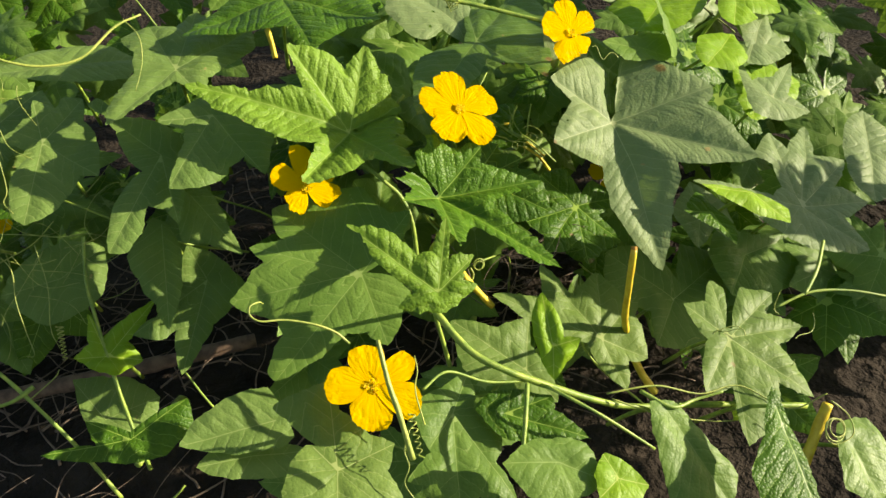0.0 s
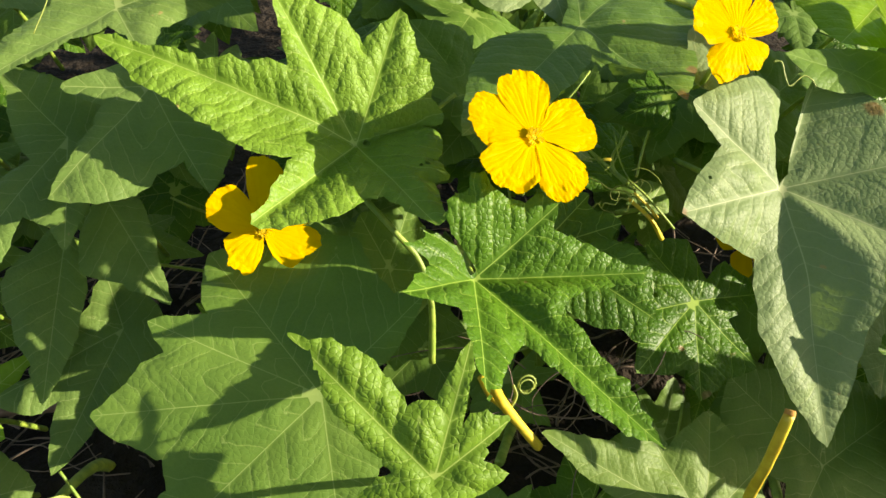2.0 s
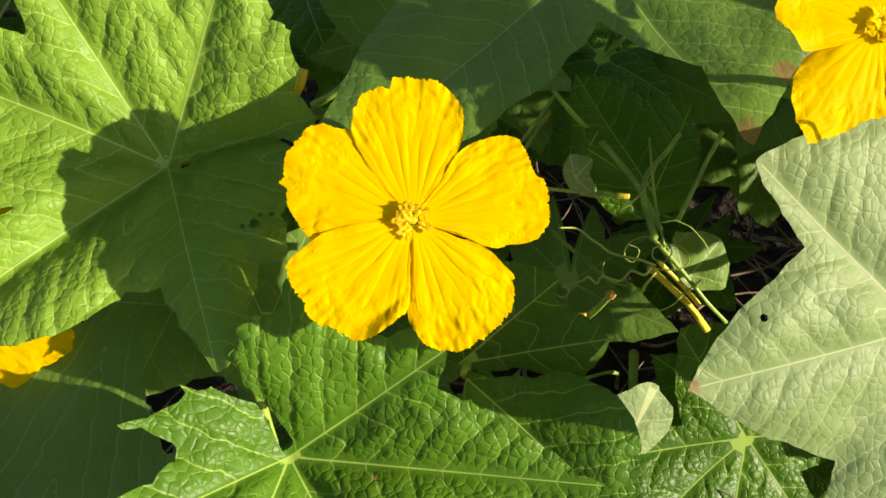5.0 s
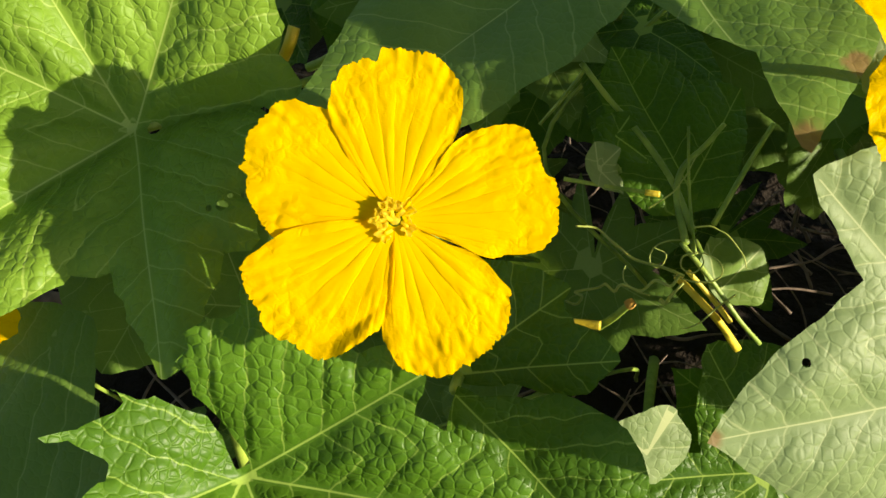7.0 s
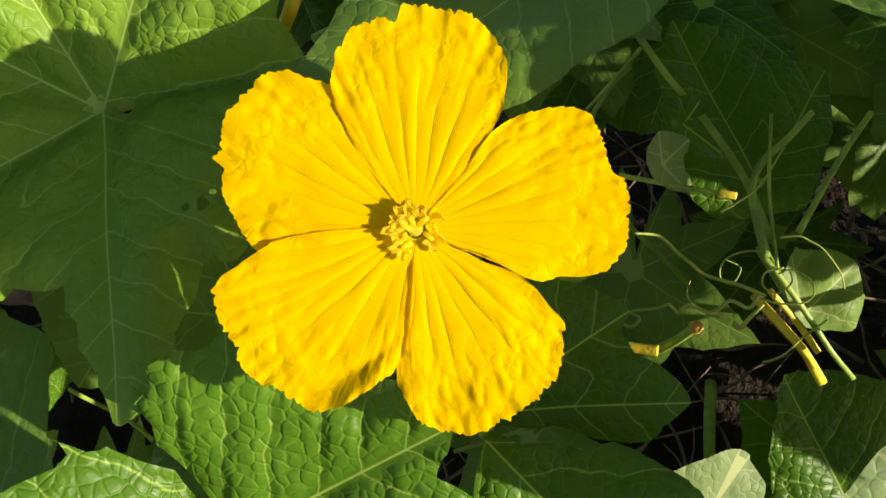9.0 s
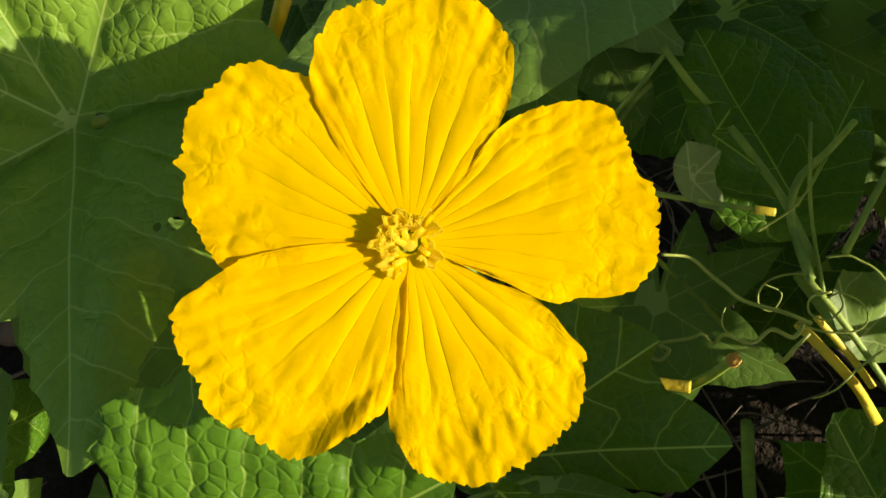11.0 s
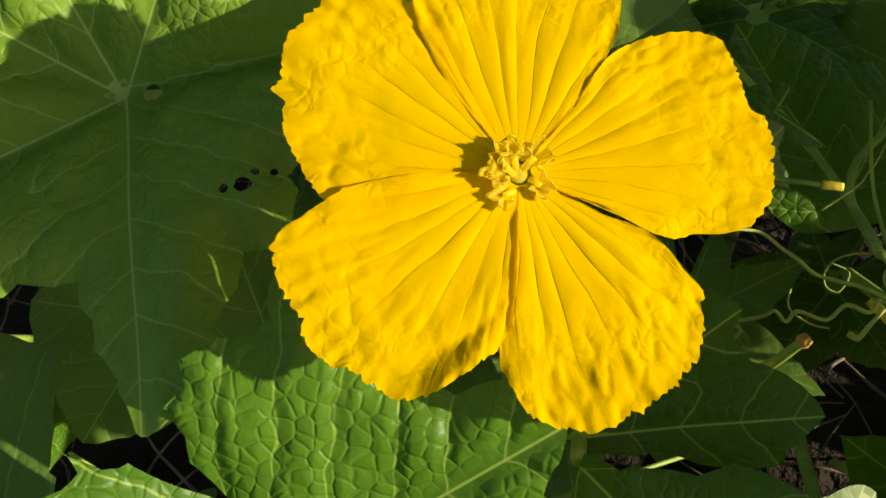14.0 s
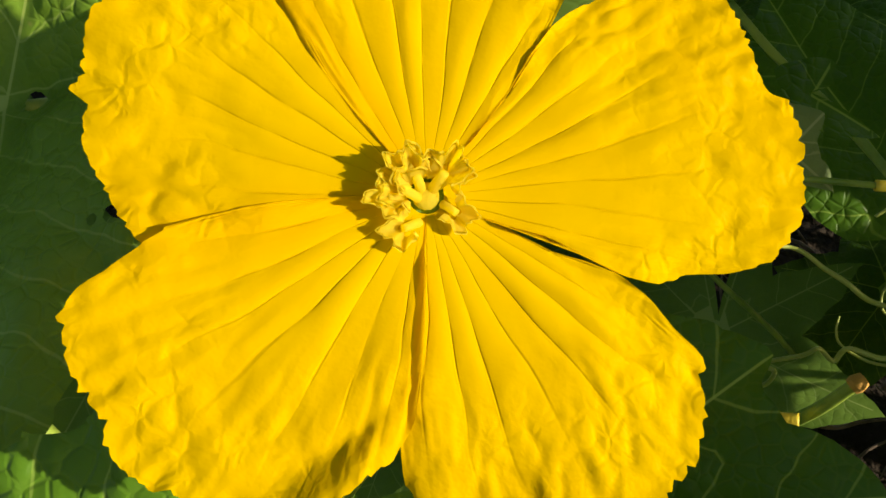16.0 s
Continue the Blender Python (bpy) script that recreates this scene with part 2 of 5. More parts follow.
def curl(start, axis, radius, pitch, turns, shrink=0.4, steps=14):
    """A helix for a tendril's spring."""
    axis = Vector(axis).normalized()
    a = axis.orthogonal().normalized()
    b = axis.cross(a)
    line = []
    for i in range(int(turns * steps) + 1):
        s = i / steps
        r = radius * (1 - shrink * s / turns)
        line.append(Vector(start) + axis * (pitch * s) + a * (r * (math.cos(2 * math.pi * s) - 1)) + b * (r * math.sin(2 * math.pi * s)))
    return line


def leaf_mesh(outline, cell=0.0042, step=0.0025, holes=(), teeth=0.0014, fold=0.10, droop=0.0, rough=0.0012, seed=0.0, dry=(), pleat=0.0002):
    """A lobed blade round its stalk's end, in its own plane. outline: (degrees, centimetres[, millimetres of lift])
    for lobe tips and the bays between them, counterclockwise."""
    rim = []
    ctrl = []
    for c in outline:
        a, r = radians(c[0]), c[1] / 100
        ctrl.append((r * math.cos(a), r * math.sin(a), (c[2] / 1000 if len(c) > 2 else 0.0), r))
    far = max(c[3] for c in ctrl)
    count = len(ctrl)
    tips = []
    for i, c in enumerate(ctrl):
        before, after = ctrl[i - 1], ctrl[(i + 1) % count]
        if c[3] >= before[3] and c[3] >= after[3] and c[3] > 0.42 * far:
            tips.append((c[0], c[1], c[3]))
    run = 0.0
    for i in range(count):
        p, q = ctrl[i], ctrl[(i + 1) % count]
        dx, dy = q[0] - p[0], q[1] - p[1]
        length = math.hypot(dx, dy)
        k = max(2, int(length / step))
        nx, ny = dy / (length + 1e-9), -dx / (length + 1e-9)
        edge = length > 0.006 and min(p[3], q[3]) > 0.16 * far
        for j in range(k):
            s = j / k
            bow = 0.045 * length * 4 * s * (1 - s)
            wave = (noise.noise((p[0] * 60 + dx * s * 60, p[1] * 60 + dy * s * 60, seed)) * 0.0022)
            tooth = 0.0
            if edge and 0.06 < s < 0.94:
                run_here = (run + length * s) / 0.0118
                f = run_here - math.floor(run_here)
                tooth = teeth * math.exp(-6 * abs(f - 0.5)) * max(0.4, 0.6 + 1.6 * noise.noise((math.floor(run_here) * 3.1, seed, 0.5)))
            o = bow + (wave if edge else 0) + tooth
            rim.append((p[0] + dx * s + nx * o, p[1] + dy * s + ny * o, p[2] + (q[2] - p[2]) * s))
        run += length
    veins = [(x / r, y / r, r) for x, y, r in tips] or [(0, 1, far)]
    # places: rim, main veins, holes, and a lattice between them
    flat = [Vector(p[:2]) for p in rim]
    count = len(flat)
    loop_edges = [(k, (k + 1) % count) for k in range(count)]
    cuts = [(c[1] / 100 * math.cos(radians(c[0])), c[1] / 100 * math.sin(radians(c[0])), c[2] / 1000) for c in holes]
    for x, y, r in cuts:
        flat += [Vector((x + r * (1 + 0.3 * noise.noise((k * 2.0, x * 90, y * 90))) * math.cos(k * math.pi / 7), y + r * math.sin(k * math.pi / 7))) for k in range(14)]
    for vx, vy, r in veins:
        flat += [Vector((vx * r * k / int(r / cell + 2), vy * r * k / int(r / cell + 2))) for k in range(1, int(r / cell + 2))]
    edge_line = np.array([p[:2] for p in rim])
    low, high = edge_line.min(0), edge_line.max(0)
    gx, gy = np.meshgrid(np.arange(low[0], high[0], cell), np.arange(low[1], high[1], cell * 0.866))
    gx[1::2] += cell / 2
    spots = np.stack((gx.ravel(), gy.ravel()), 1)
    off_vein = np.min([np.where(spots @ np.array((vx, vy)) > 0, np.abs(spots[:, 0] * vy - spots[:, 1] * vx), 9.0) for vx, vy, r in veins], axis=0)
    spots = spots[off_vein > cell * 0.45]
    flat += [Vector((0.0, 0.0))] + [Vector(p) for p in spots.tolist()]
    done = geometry.delaunay_2d_cdt(flat, loop_edges, [list(range(len(rim)))], 1, 1e-6)
    pts = np.array([tuple(p) for p in done[0]])
    gap = np.concatenate([np.sqrt(((part_pts[:, None, :] - edge_line[None, :, :]) ** 2).sum(2)).min(1) for part_pts in np.array_split(pts, len(pts) // 1500 + 1)])
    # the blade rises from its base evenly along each way to the rim, so that it folds along the veins
    rim_far = np.hypot(edge_line[:, 0], edge_line[:, 1]) + 1e-6
    rim_rise = np.array([p[2] for p in rim]) / np.maximum(rim_far, 0.012)
    rim_way = np.arctan2(edge_line[:, 1], edge_line[:, 0])
    far_pts = np.hypot(pts[:, 0], pts[:, 1])
    turn = np.angle(np.exp(1j * (np.arctan2(pts[:, 1], pts[:, 0])[:, None] - rim_way[None, :])))
    weight = rim_far[None, :] * np.exp(-((far_pts[:, None] - rim_far[None, :]) / 0.05) ** 2) / (turn ** 2 + 0.012) ** 1.5 + 1e-9
    lifts = far_pts * (weight * rim_rise[None, :]).sum(1) / weight.sum(1)
    bm = bmesh.new()
    layer = bm.loops.layers.uv.new("veins")
    worn = bm.verts.layers.float.new("dry")
    brown = [(c[1] / 100 * math.cos(radians(c[0])), c[1] / 100 * math.sin(radians(c[0])), c[2] / 1000) for c in dry]
    info, verts = {}, []
    for (x, y), near_edge, up in zip(pts.tolist(), gap.tolist(), lifts.tolist()):
        best = (0.0, 1.0)
        r = math.hypot(x, y)
        d_best = 9.0
        for vx, vy, length in veins:
            l = x * vx + y * vy
            d = abs(x * vy - y * vx) if l > 0 else r
            if d < d_best:
                d_best, best = d, (max(l, 0.0), d)
        inner = min(1.0, near_edge / 0.01)
        h = up + fold * 0.022 * (1 - math.exp(-(best[1] / 0.008) ** 2)) * inner - droop * (r / far) ** 2 * far * 0.9
        near = min(1.0, best[1] / 0.006)
        h += rough * near * (noise.noise((x * 75, y * 75, seed)) + 0.6 * noise.noise((x * 160, y * 160, seed + 5)))
        ridge = (best[0] * 10 - best[1] * 7.5 + 0.12 * noise.noise((x * 45, y * 45, seed + 2))) * 7.5
        h += pleat * near * inner * (1 - abs(2 * (ridge - math.floor(ridge)) - 1) * 2)
        h += 0.004 * noise.noise((x * 22, y * 22, seed + 9)) * min(1.0, r / 0.03)
        v = bm.verts.new((x, y, h))
        v[worn] = max([0.0] + [1 - math.hypot(x - bx, y - by) / br for bx, by, br in brown])
        info[v] = (best[0] * 10, best[1] * 10)
        verts.append(v)
    for face in done[2]:
        mx, my = pts[face, 0].mean(), pts[face, 1].mean()
        if any((mx - x) ** 2 + (my - y) ** 2 < (r * 0.95) ** 2 for x, y, r in cuts):
            continue
        bm.faces.new([verts[k] for k in face])
    for v in [v for v in bm.verts if not v.link_faces]:
        bm.verts.remove(v)
    for f in bm.faces:
        for loop in f.loops:
            loop[layer].uv = info[loop.vert]
    return bm


def plane_pose(u, v, w, gu, gv):
    """The pose of a blade on the bank that rises by gu across and gv up the bank."""
    n = Vector((-gu, -gv, 1)).normalized()
    e1 = (Vector((1, 0, 0)) - n * n.x).normalized()
    e2 = n.cross(e1)
    m = Matrix((bank_way(*e1), bank_way(*e2), bank_way(*n))).transposed().to_4x4()
    m.translation = bank(u, v, w)
    return m


def leaf(vine, place, gu, gv, outline, material, stalk=(0.0, -0.04, -0.17), label="", **shape):
    """A leaf of a vine with its stalk, which runs from the blade's base by the way given on the bank."""
    ob = part("leaf", leaf_mesh(outline, seed=place[0] * 37 + place[1] * 11, **shape), material, vine, label, m=plane_pose(*place, gu, gv))
    if stalk:
        u, v, w = place
        line = smooth_line([(u, v, w - 0.0015), (u + stalk[0] * 0.35, v + stalk[1] * 0.3, w + stalk[2] * 0.45), (u + stalk[0], v + stalk[1], w + stalk[2])], 5)
        part("petiole", tube([bank(*p) for p in line], 0.0019, 0.0027, 7, 0.08), STEM_GREEN, ob)
    return ob


# ---- ground ----
def ground_sheet():
    """One sheet of soil, fine near the vines and coarse out to the horizon."""
    bm = bmesh.new()
    ticks = [-3000, -400, -60, -12, -5, -3, -2.2] + [i * 0.04 for i in range(-45, 46)] + [2.2, 3, 5, 12, 60, 400, 3000]
    rows = []
    for y in ticks:
        row = []
        for x in ticks:
            near = max(0.0, 1 - max(abs(x), abs(y)) / 2.2)
            h = near * (0.030 * noise.noise((x * 6, y * 6, 1.0)) + 0.014 * noise.noise((x * 21, y * 21, 4.0)) + 0.006 * noise.noise((x * 60, y * 60, 7.0)))
            row.append(bm.verts.new((x, y, h)))
        rows.append(row)
    for a, b in zip(rows, rows[1:]):
        for k in range(len(a) - 1):
            bm.faces.new((a[k], a[k + 1], b[k + 1], b[k]))
    return bm


ground = part("ground", ground_sheet(), SOIL)
tagged(ground, "dark bare soil with clods under the vines", "soil", kind="structure")

# ---- vines ----
vine_main = thing("gourd_vine", "trailing sponge gourd vine with large lobed bright green leaves", "vine", "vines on the bank", bank(0.0, -0.25, -0.2))
vine_right = thing("gourd_vine", "sponge gourd vine with pale grey-green leaves and tangled stems", "vine", "vines on the bank", bank(0.25, -0.3, -0.2))
vine_top = thing("gourd_vine", "sponge gourd vine with broad dark drooping leaves, spreading behind flowers", "vine", "vines on the bank", bank(0.1, 0.05, -0.4))
vine_left = thing("gourd_vine", "sponge gourd vine with dull green hanging leaves and coiled tendrils", "vine", "vines on the bank", bank(-0.4, -0.1, -0.4))
vine_shoot = thing("gourd_vine", "young upright gourd shoot with small folded leaves over soil", "vine", "vines on the bank", bank(-0.41, -0.3, -0.15))
vine_far = thing("gourd_vine", "lime green sunlit gourd vine behind the other leaves", "vine", "vines on the bank", bank(0.4, 0.0, -0.4))
leaf(vine_main, (-0.039, -0.0811, -0.0106), -0.05, -0.47,
     [(70, 0.5, -1), (104, 1.2, 3), (121, 2.8, 17), (121, 3.9, 26), (112, 4.6, 29), (103, 4.9, 30), (95, 4.9, 26), (90, 5.9, 33), (82, 6.1, 33), (71, 5.3, 26), (56, 5.5, 21), (46, 6.4, 25), (36, 7.0, 23), (31, 6.3, 18), (27, 5.9, 11), (21, 6.9, 11), (14, 7.8, 10), (5, 9.5, 5), (-1, 11.3, -3), (-5, 10.6, 0), (-9, 8.4, 10), (-17, 6.4, 16), (-26, 5.8, 14), (-34, 7.3, 16), (-40, 9.4, 18), (-43, 11.1, 19), (-48, 13.5, 22), (-52, 15.0, 26), (-58, 13.0, 34), (-61, 10.9, 36), (-64, 7.5, 29), (-67, 5.6, 22), (-85, 7.0, 46), (-93, 8.8, 62), (-98, 9.8, 74), (-99, 8.5, 66), (-105, 6.8, 58), (-112, 4.8, 46), (-118, 3.7, 38), (-130, 4.4, 48), (-139, 5.2, 57), (-148, 6.4, 67), (-161, 4.4, 46), (-175, 3.1, 32), (175, 3.2, 31), (171, 4.7, 40), (151, 3.7, 29), (146, 4.2, 29), (137, 3.3, 24), (121, 2.1, 13), (118, 1.4, 7), (141, 0.3, 2)],
     LEAF_GREEN, (0.02, 0.03, -0.19), label="bright green puckered star-shaped leaf", cell=0.0022, step=0.0011, teeth=0.0024, fold=0.18, rough=0.0011, pleat=0.0002)
leaf(vine_main, (-0.109, 0.0141, -0.0743), -0.16, -0.46,
     [(36, 1.7, -2), (19, 3.0, 0), (16, 5.0, 13), (11, 6.1, 22), (20, 6.5, 26), (30, 6.1, 23), (47, 7.1, 33), (52, 6.8, 31), (60, 7.7, 41), (71, 8.8, 50), (87, 6.0, 33), (99, 7.5, 46), (113, 8.8, 53), (126, 9.9, 57), (132, 7.8, 49), (142, 6.2, 41), (154, 8.2, 46), (161, 11.1, 47), (163, 14.6, 44), (165, 17.4, 38), (171, 15.0, 37), (177, 12.3, 35), (-174, 9.8, 34), (-162, 8.0, 33), (-153, 6.6, 34), (-148, 5.4, 32), (-140, 6.6, 36), (-134, 9.2, 33), (-131, 10.8, 26), (-120, 9.6, 40), (-110, 8.5, 44), (-98, 7.1, 39), (-90, 5.7, 28), (-77, 5.6, 25), (-72, 6.7, 34), (-67, 8.2, 42), (-64, 9.5, 50), (-59, 9.3, 50), (-53, 7.8, 40), (-42, 6.3, 22), (-36, 7.0, 31), (-23, 5.7, 17), (-10, 5.9, 19), (3, 5.6, 17), (15, 4.7, 10), (19, 3.3, 1), (14, 1.4, -3), (-7, 0.4, -1)],
     LEAF_BRIGHT, (0.04, 0.02, -0.19), label="large bright green puckered leaf with a bitten edge", cell=0.0024, step=0.0012, teeth=0.0018, fold=0.22, rough=0.0016, pleat=0.0004, holes=((14, 0.75, 2.6), (-32, 5.2, 2.0), (-36, 4.9, 1.2), (-27, 5.1, 0.9), (-24, 5.4, 1.0)))
leaf(vine_right, (0.184, -0.031, -0.045), -0.4, -0.15,
     [(124, 0.2), (103, 1.5), (91, 3.9), (81, 7.3), (96, 8.2), (141, 9.1), (150, 5.7), (-168, 9.4), (-119, 5.6, -7), (-108, 10.6, -5), (-87, 17.8), (-75, 11.1, 37), (-60, 7.6, 51), (-34, 14.3, 85), (-2, 9.4, 61), (9, 11.2, 61), (25, 10, 44), (62, 10, 5), (63, 4.6, 3), (53, 1.3, 2)],
     LEAF_PALE, (0.0, 0.04, -0.19), label="large pale grey-green folded leaf", cell=0.0035, step=0.002, fold=0.14, rough=0.0008, pleat=0.0002, teeth=0.0007, holes=((176, 6.6, 1.3),), dry=((-168, 9.4, 8), (-150, 8.3, 6), (38, 8.8, 10)))
leaf(vine_top, (0.067, 0.105, -0.115), 0, -1,
     [(-172, 1.5), (-169, 4.3), (-166, 7.8), (-129, 17.2), (-122, 13.7), (-109, 8.9), (-90, 4), (-60, 7.5), (-63, 11.4), (-27, 8.8), (16, 11.3), (50, 15.1), (53, 7.8), (81, 8.5), (101, 2.5)],
     LEAF_BROAD, label="broad drooping leaf with a dry tip", cell=0.0035, step=0.002, fold=0.08, rough=0.0006, teeth=0.0008, dry=((-63, 11.4, 18), (-129, 12, 4), (-45, 9.5, 8)))
leaf(vine_top, (0.058, 0.146, -0.16), -0.25, -0.6,
     [(89, 8.6), (127, 9.9), (168, 8.9), (-157, 7.3), (-142, 5.7), (-145, 2.5), (-82, 4.6), (-21, 2.8), (56, 4.9)],
     LEAF_PALE, label="pale leaf with small holes", holes=((150, 3.0, 2.5), (100, 2.4, 1.8), (200, 4.0, 2.0)))
leaf(vine_main, (-0.1358, -0.1425, 0.02), -0.05, -0.4,
     [(0, 0.5), (-18, 3.4), (-35, 5.2), (-54, 5.4), (-69, 6.7), (-84, 8.0), (-98, 6.1), (-114, 6.4), (-122, 8.0), (-130, 10.5), (-138, 13.5), (-143, 13.2), (-146, 12.0), (-151, 9.8), (-161, 9.3), (-172, 11.8), (-178, 12.8), (173, 11.1), (161, 9.6), (153, 11.4, -4), (140, 8.7, -10), (134, 10.6, -22), (124, 12.6, -32), (112, 11.7, -34), (96, 11.3, -32), (77, 11.2, -28), (68, 8.9, -18), (54, 7.9, -8), (43, 8.9), (35, 6.5), (25, 4.0), (12, 0.9)][::-1],
     LEAF_BROAD, label="large smooth dark green leaf", cell=0.004, fold=0.05, rough=0.0006, teeth=0.0012)
leaf(vine_main, (-0.0776, -0.1741, 0.097), -0.05, -0.15,
     [(40, 0.9), (57, 3.7), (33, 4.9), (28, 3.0), (15, 2.6), (0, 3.8), (-27, 2.3), (-89, 1.9), (-130, 1.9), (-170, 4.0), (166, 2.2), (155, 2.8), (145, 4.7), (141, 6.3), (134, 7.9), (130, 8.9), (132, 9.6, 3), (132, 10.3, 8), (130, 9.4, 4), (127, 9.1), (121, 8.0), (115, 6.8), (112, 5.6), (108, 3.8), (84, 3.9), (77, 5.5), (71, 7.2), (66, 5.2)][::-1],
     LEAF_BRIGHT, (-0.0, -0.02, -0.07), label="bright green leaf with a curled tip", cell=0.0028, step=0.0013, teeth=0.002, fold=0.22, rough=0.0013, pleat=0.0002)
leaf(vine_right, (0.15, -0.113, -0.122), -0.25, -0.4,
     [(64, 2.3), (86, 5.3), (124, 6), (173, 3.1), (-169, 7.5), (-149, 6.8), (-138, 8.6), (-110, 5.9), (-99, 8), (-78, 6.3), (-52, 7), (-28, 3.2), (7, 6.5), (45, 5.1), (51, 2)],
     LEAF_GREEN, dry=((-120, 4.5, 5), (-60, 5, 4), (-95, 7.6, 8)))
leaf(vine_right, (0.249, -0.25, -0.12), -0.25, -0.4,
     [(51, 2.7), (100, 8), (134, 10.3), (165, 9.1), (-164, 4.3), (-132, 7.4), (-78, 6.9), (-15, 7.2), (25, 10.9), (60, 8.5)],
     LEAF_LIGHT)
leaf(vine_main, (0.127, -0.271, -0.07), -0.25, -0.4,
     [(-116, 3.2), (-81, 6.5), (-50, 4), (-31, 6.2), (21, 6), (34, 8.4), (49, 7.2), (72, 8.7), (106, 5.9), (114, 11.2), (133, 7.9), (149, 13.8), (165, 5.4), (-174, 1.9)],
     LEAF_LIGHT)
leaf(vine_main, (-0.002, -0.267, 0.06), -0.2, -0.4,
     [(-104, 2.9), (-59, 4.2), (-16, 2.5), (65, 2.8), (69, 5.6), (109, 5), (134, 8.7), (151, 7.3), (173, 6), (-157, 2)],
     LEAF_LIGHT)
leaf(vine_main, (0.017, -0.245, 0.1), 0.3, -0.2,
     [(-67, 1.9), (3, 2.8), (25, 1.3), (60, 2.5), (87, 5.2), (113, 3.2), (155, 1.6), (-104, 3)],
     LEAF_LIME, label="young folded lime green leaf", fold=0.6)
leaf(vine_main, (-0.041, -0.294, 0.1), -0.1, -0.5,
     [(-103, 2.4), (-60, 3.6), (-29, 8.2), (-8, 4.7), (7, 4.9), (97, 2.3), (157, 2.8)],
     LEAF_GREEN, None)
leaf(vine_main, (-0.198, -0.294, 0.165), -0.25, -0.45,
     [(129, 3.3), (174, 4), (-155, 5.4), (-103, 6.4), (-63, 5.9), (-34, 5.7), (-11, 4), (14, 5.3), (37, 4.1), (77, 5.1), (84, 7.6), (104, 7.1), (124, 7.3), (122, 5.9), (117, 2.7)],
     LEAF_LIGHT)
leaf(vine_main, (-0.086, -0.285, 0.09), -0.25, -0.5,
     [(-134, 4.3), (-138, 7.8), (-119, 6.8), (-102, 10.2), (-89, 7.8), (-68, 9.4), (-62, 5.8), (-36, 4.9), (0, 2.1), (55, 4.7), (97, 2.5), (159, 4.2), (-175, 3.7)],
     LEAF_BROAD)
leaf(vine_left, (-0.244, -0.2634, 0.0224), -0.25, -0.5,
     [(-160, 6), (-137, 3.8), (-94, 2.9), (-54, 2.4), (42, 1.1), (94, 3.5), (126, 4.2), (153, 5.6), (171, 7.4), (-174, 9)],
     LEAF_DULL, cell=0.0036, step=0.0018, fold=0.10, rough=0.0010, teeth=0.0012)
leaf(vine_left, (-0.27, -0.29, 0.03), -0.25, -0.5,
     [(-163, 4.1), (-37, 4.1), (-5, 5.1), (15, 3.1), (158, 3.6), (-179, 5.2)],
     LEAF_DULL, None)
leaf(vine_right, (0.219, -0.284, 0.049), -0.25, -0.5,
     [(87, 1.1), (68, 6.2), (81, 6.7), (102, 4.5), (130, 5.8), (174, 2.8), (-138, 7.7), (-113, 5.5), (-108, 11.6), (-80, 8.9), (-59, 6.3), (-48, 10.3), (-16, 6), (0, 9.9), (19, 6.4), (28, 9.1), (52, 6.8), (47, 1.3)],
     LEAF_LIGHT, label="pale lobed leaf", dry=((250, 3, 5),))
leaf(vine_right, (0.39, -0.169, -0.035), -0.25, -0.5,
     [(172, 8.1), (-145, 5.9), (-103, 6.1), (-47, 9.1), (-22, 5.7), (-1, 10.5), (20, 7.1), (30, 12.3), (48, 9.8), (55, 15.1, -9), (72, 8.9), (84, 10.9), (110, 8.2), (99, 6.3), (113, 3.3), (155, 3.7), (154, 7.6), (163, 14.7, 9)],
     LEAF_PALE)
leaf(vine_right, (0.554, -0.116, -0.11), -0.25, -0.5,
     [(-145, 7.2), (-118, 9), (-70, 6.3), (14, 6.4), (64, 7.3), (113, 4.5)],
     LEAF_PALE)
leaf(vine_far, (0.31, 0.114, -0.121), 0, -0.9,
     [(-136, 6.9), (-95, 5.3), (-48, 4.8), (4, 7.7), (44, 10), (111, 4.5), (164, 6.2)],
     LEAF_LIME, label="lime green leaf")
leaf(vine_far, (0.396, -0.034, -0.055), -0.25, -0.5,
     [(105, 6.9), (-152, 4.4), (-100, 3.4), (-27, 5.2), (8, 2.7), (42, 8.5), (58, 3.9), (118, 3.2)],
     LEAF_PALE)
leaf(vine_far, (0.267, 0.162, -0.143), -0.25, -0.5,
     [(161, 5.5), (-148, 5.3), (-114, 4), (-27, 2.4), (10, 6.3), (50, 6.7), (105, 5.7)],
     LEAF_PALE, None)
leaf(vine_far, (0.423, 0.057, -0.096), -0.25, -0.4,
     [(159, 2.5), (-124, 4.8), (-10, 2.1), (47, 4.9), (99, 3.9)],
     LEAF_PALE, None)
leaf(vine_far, (0.41, 0.055, -0.16), -0.25, -0.5,
     [(126, 3), (-160, 3.8), (-116, 3.6), (-34, 2.7), (38, 4.5)],
     LEAF_LIME, label="lime green leaf")
leaf(vine_far, (0.427, 0.115, -0.122), -0.25, -0.5,
     [(-145, 5.1), (-95, 4.1), (-39, 2.4), (70, 5), (87, 3.8)],
     LEAF_LIME, label="lime green leaf")
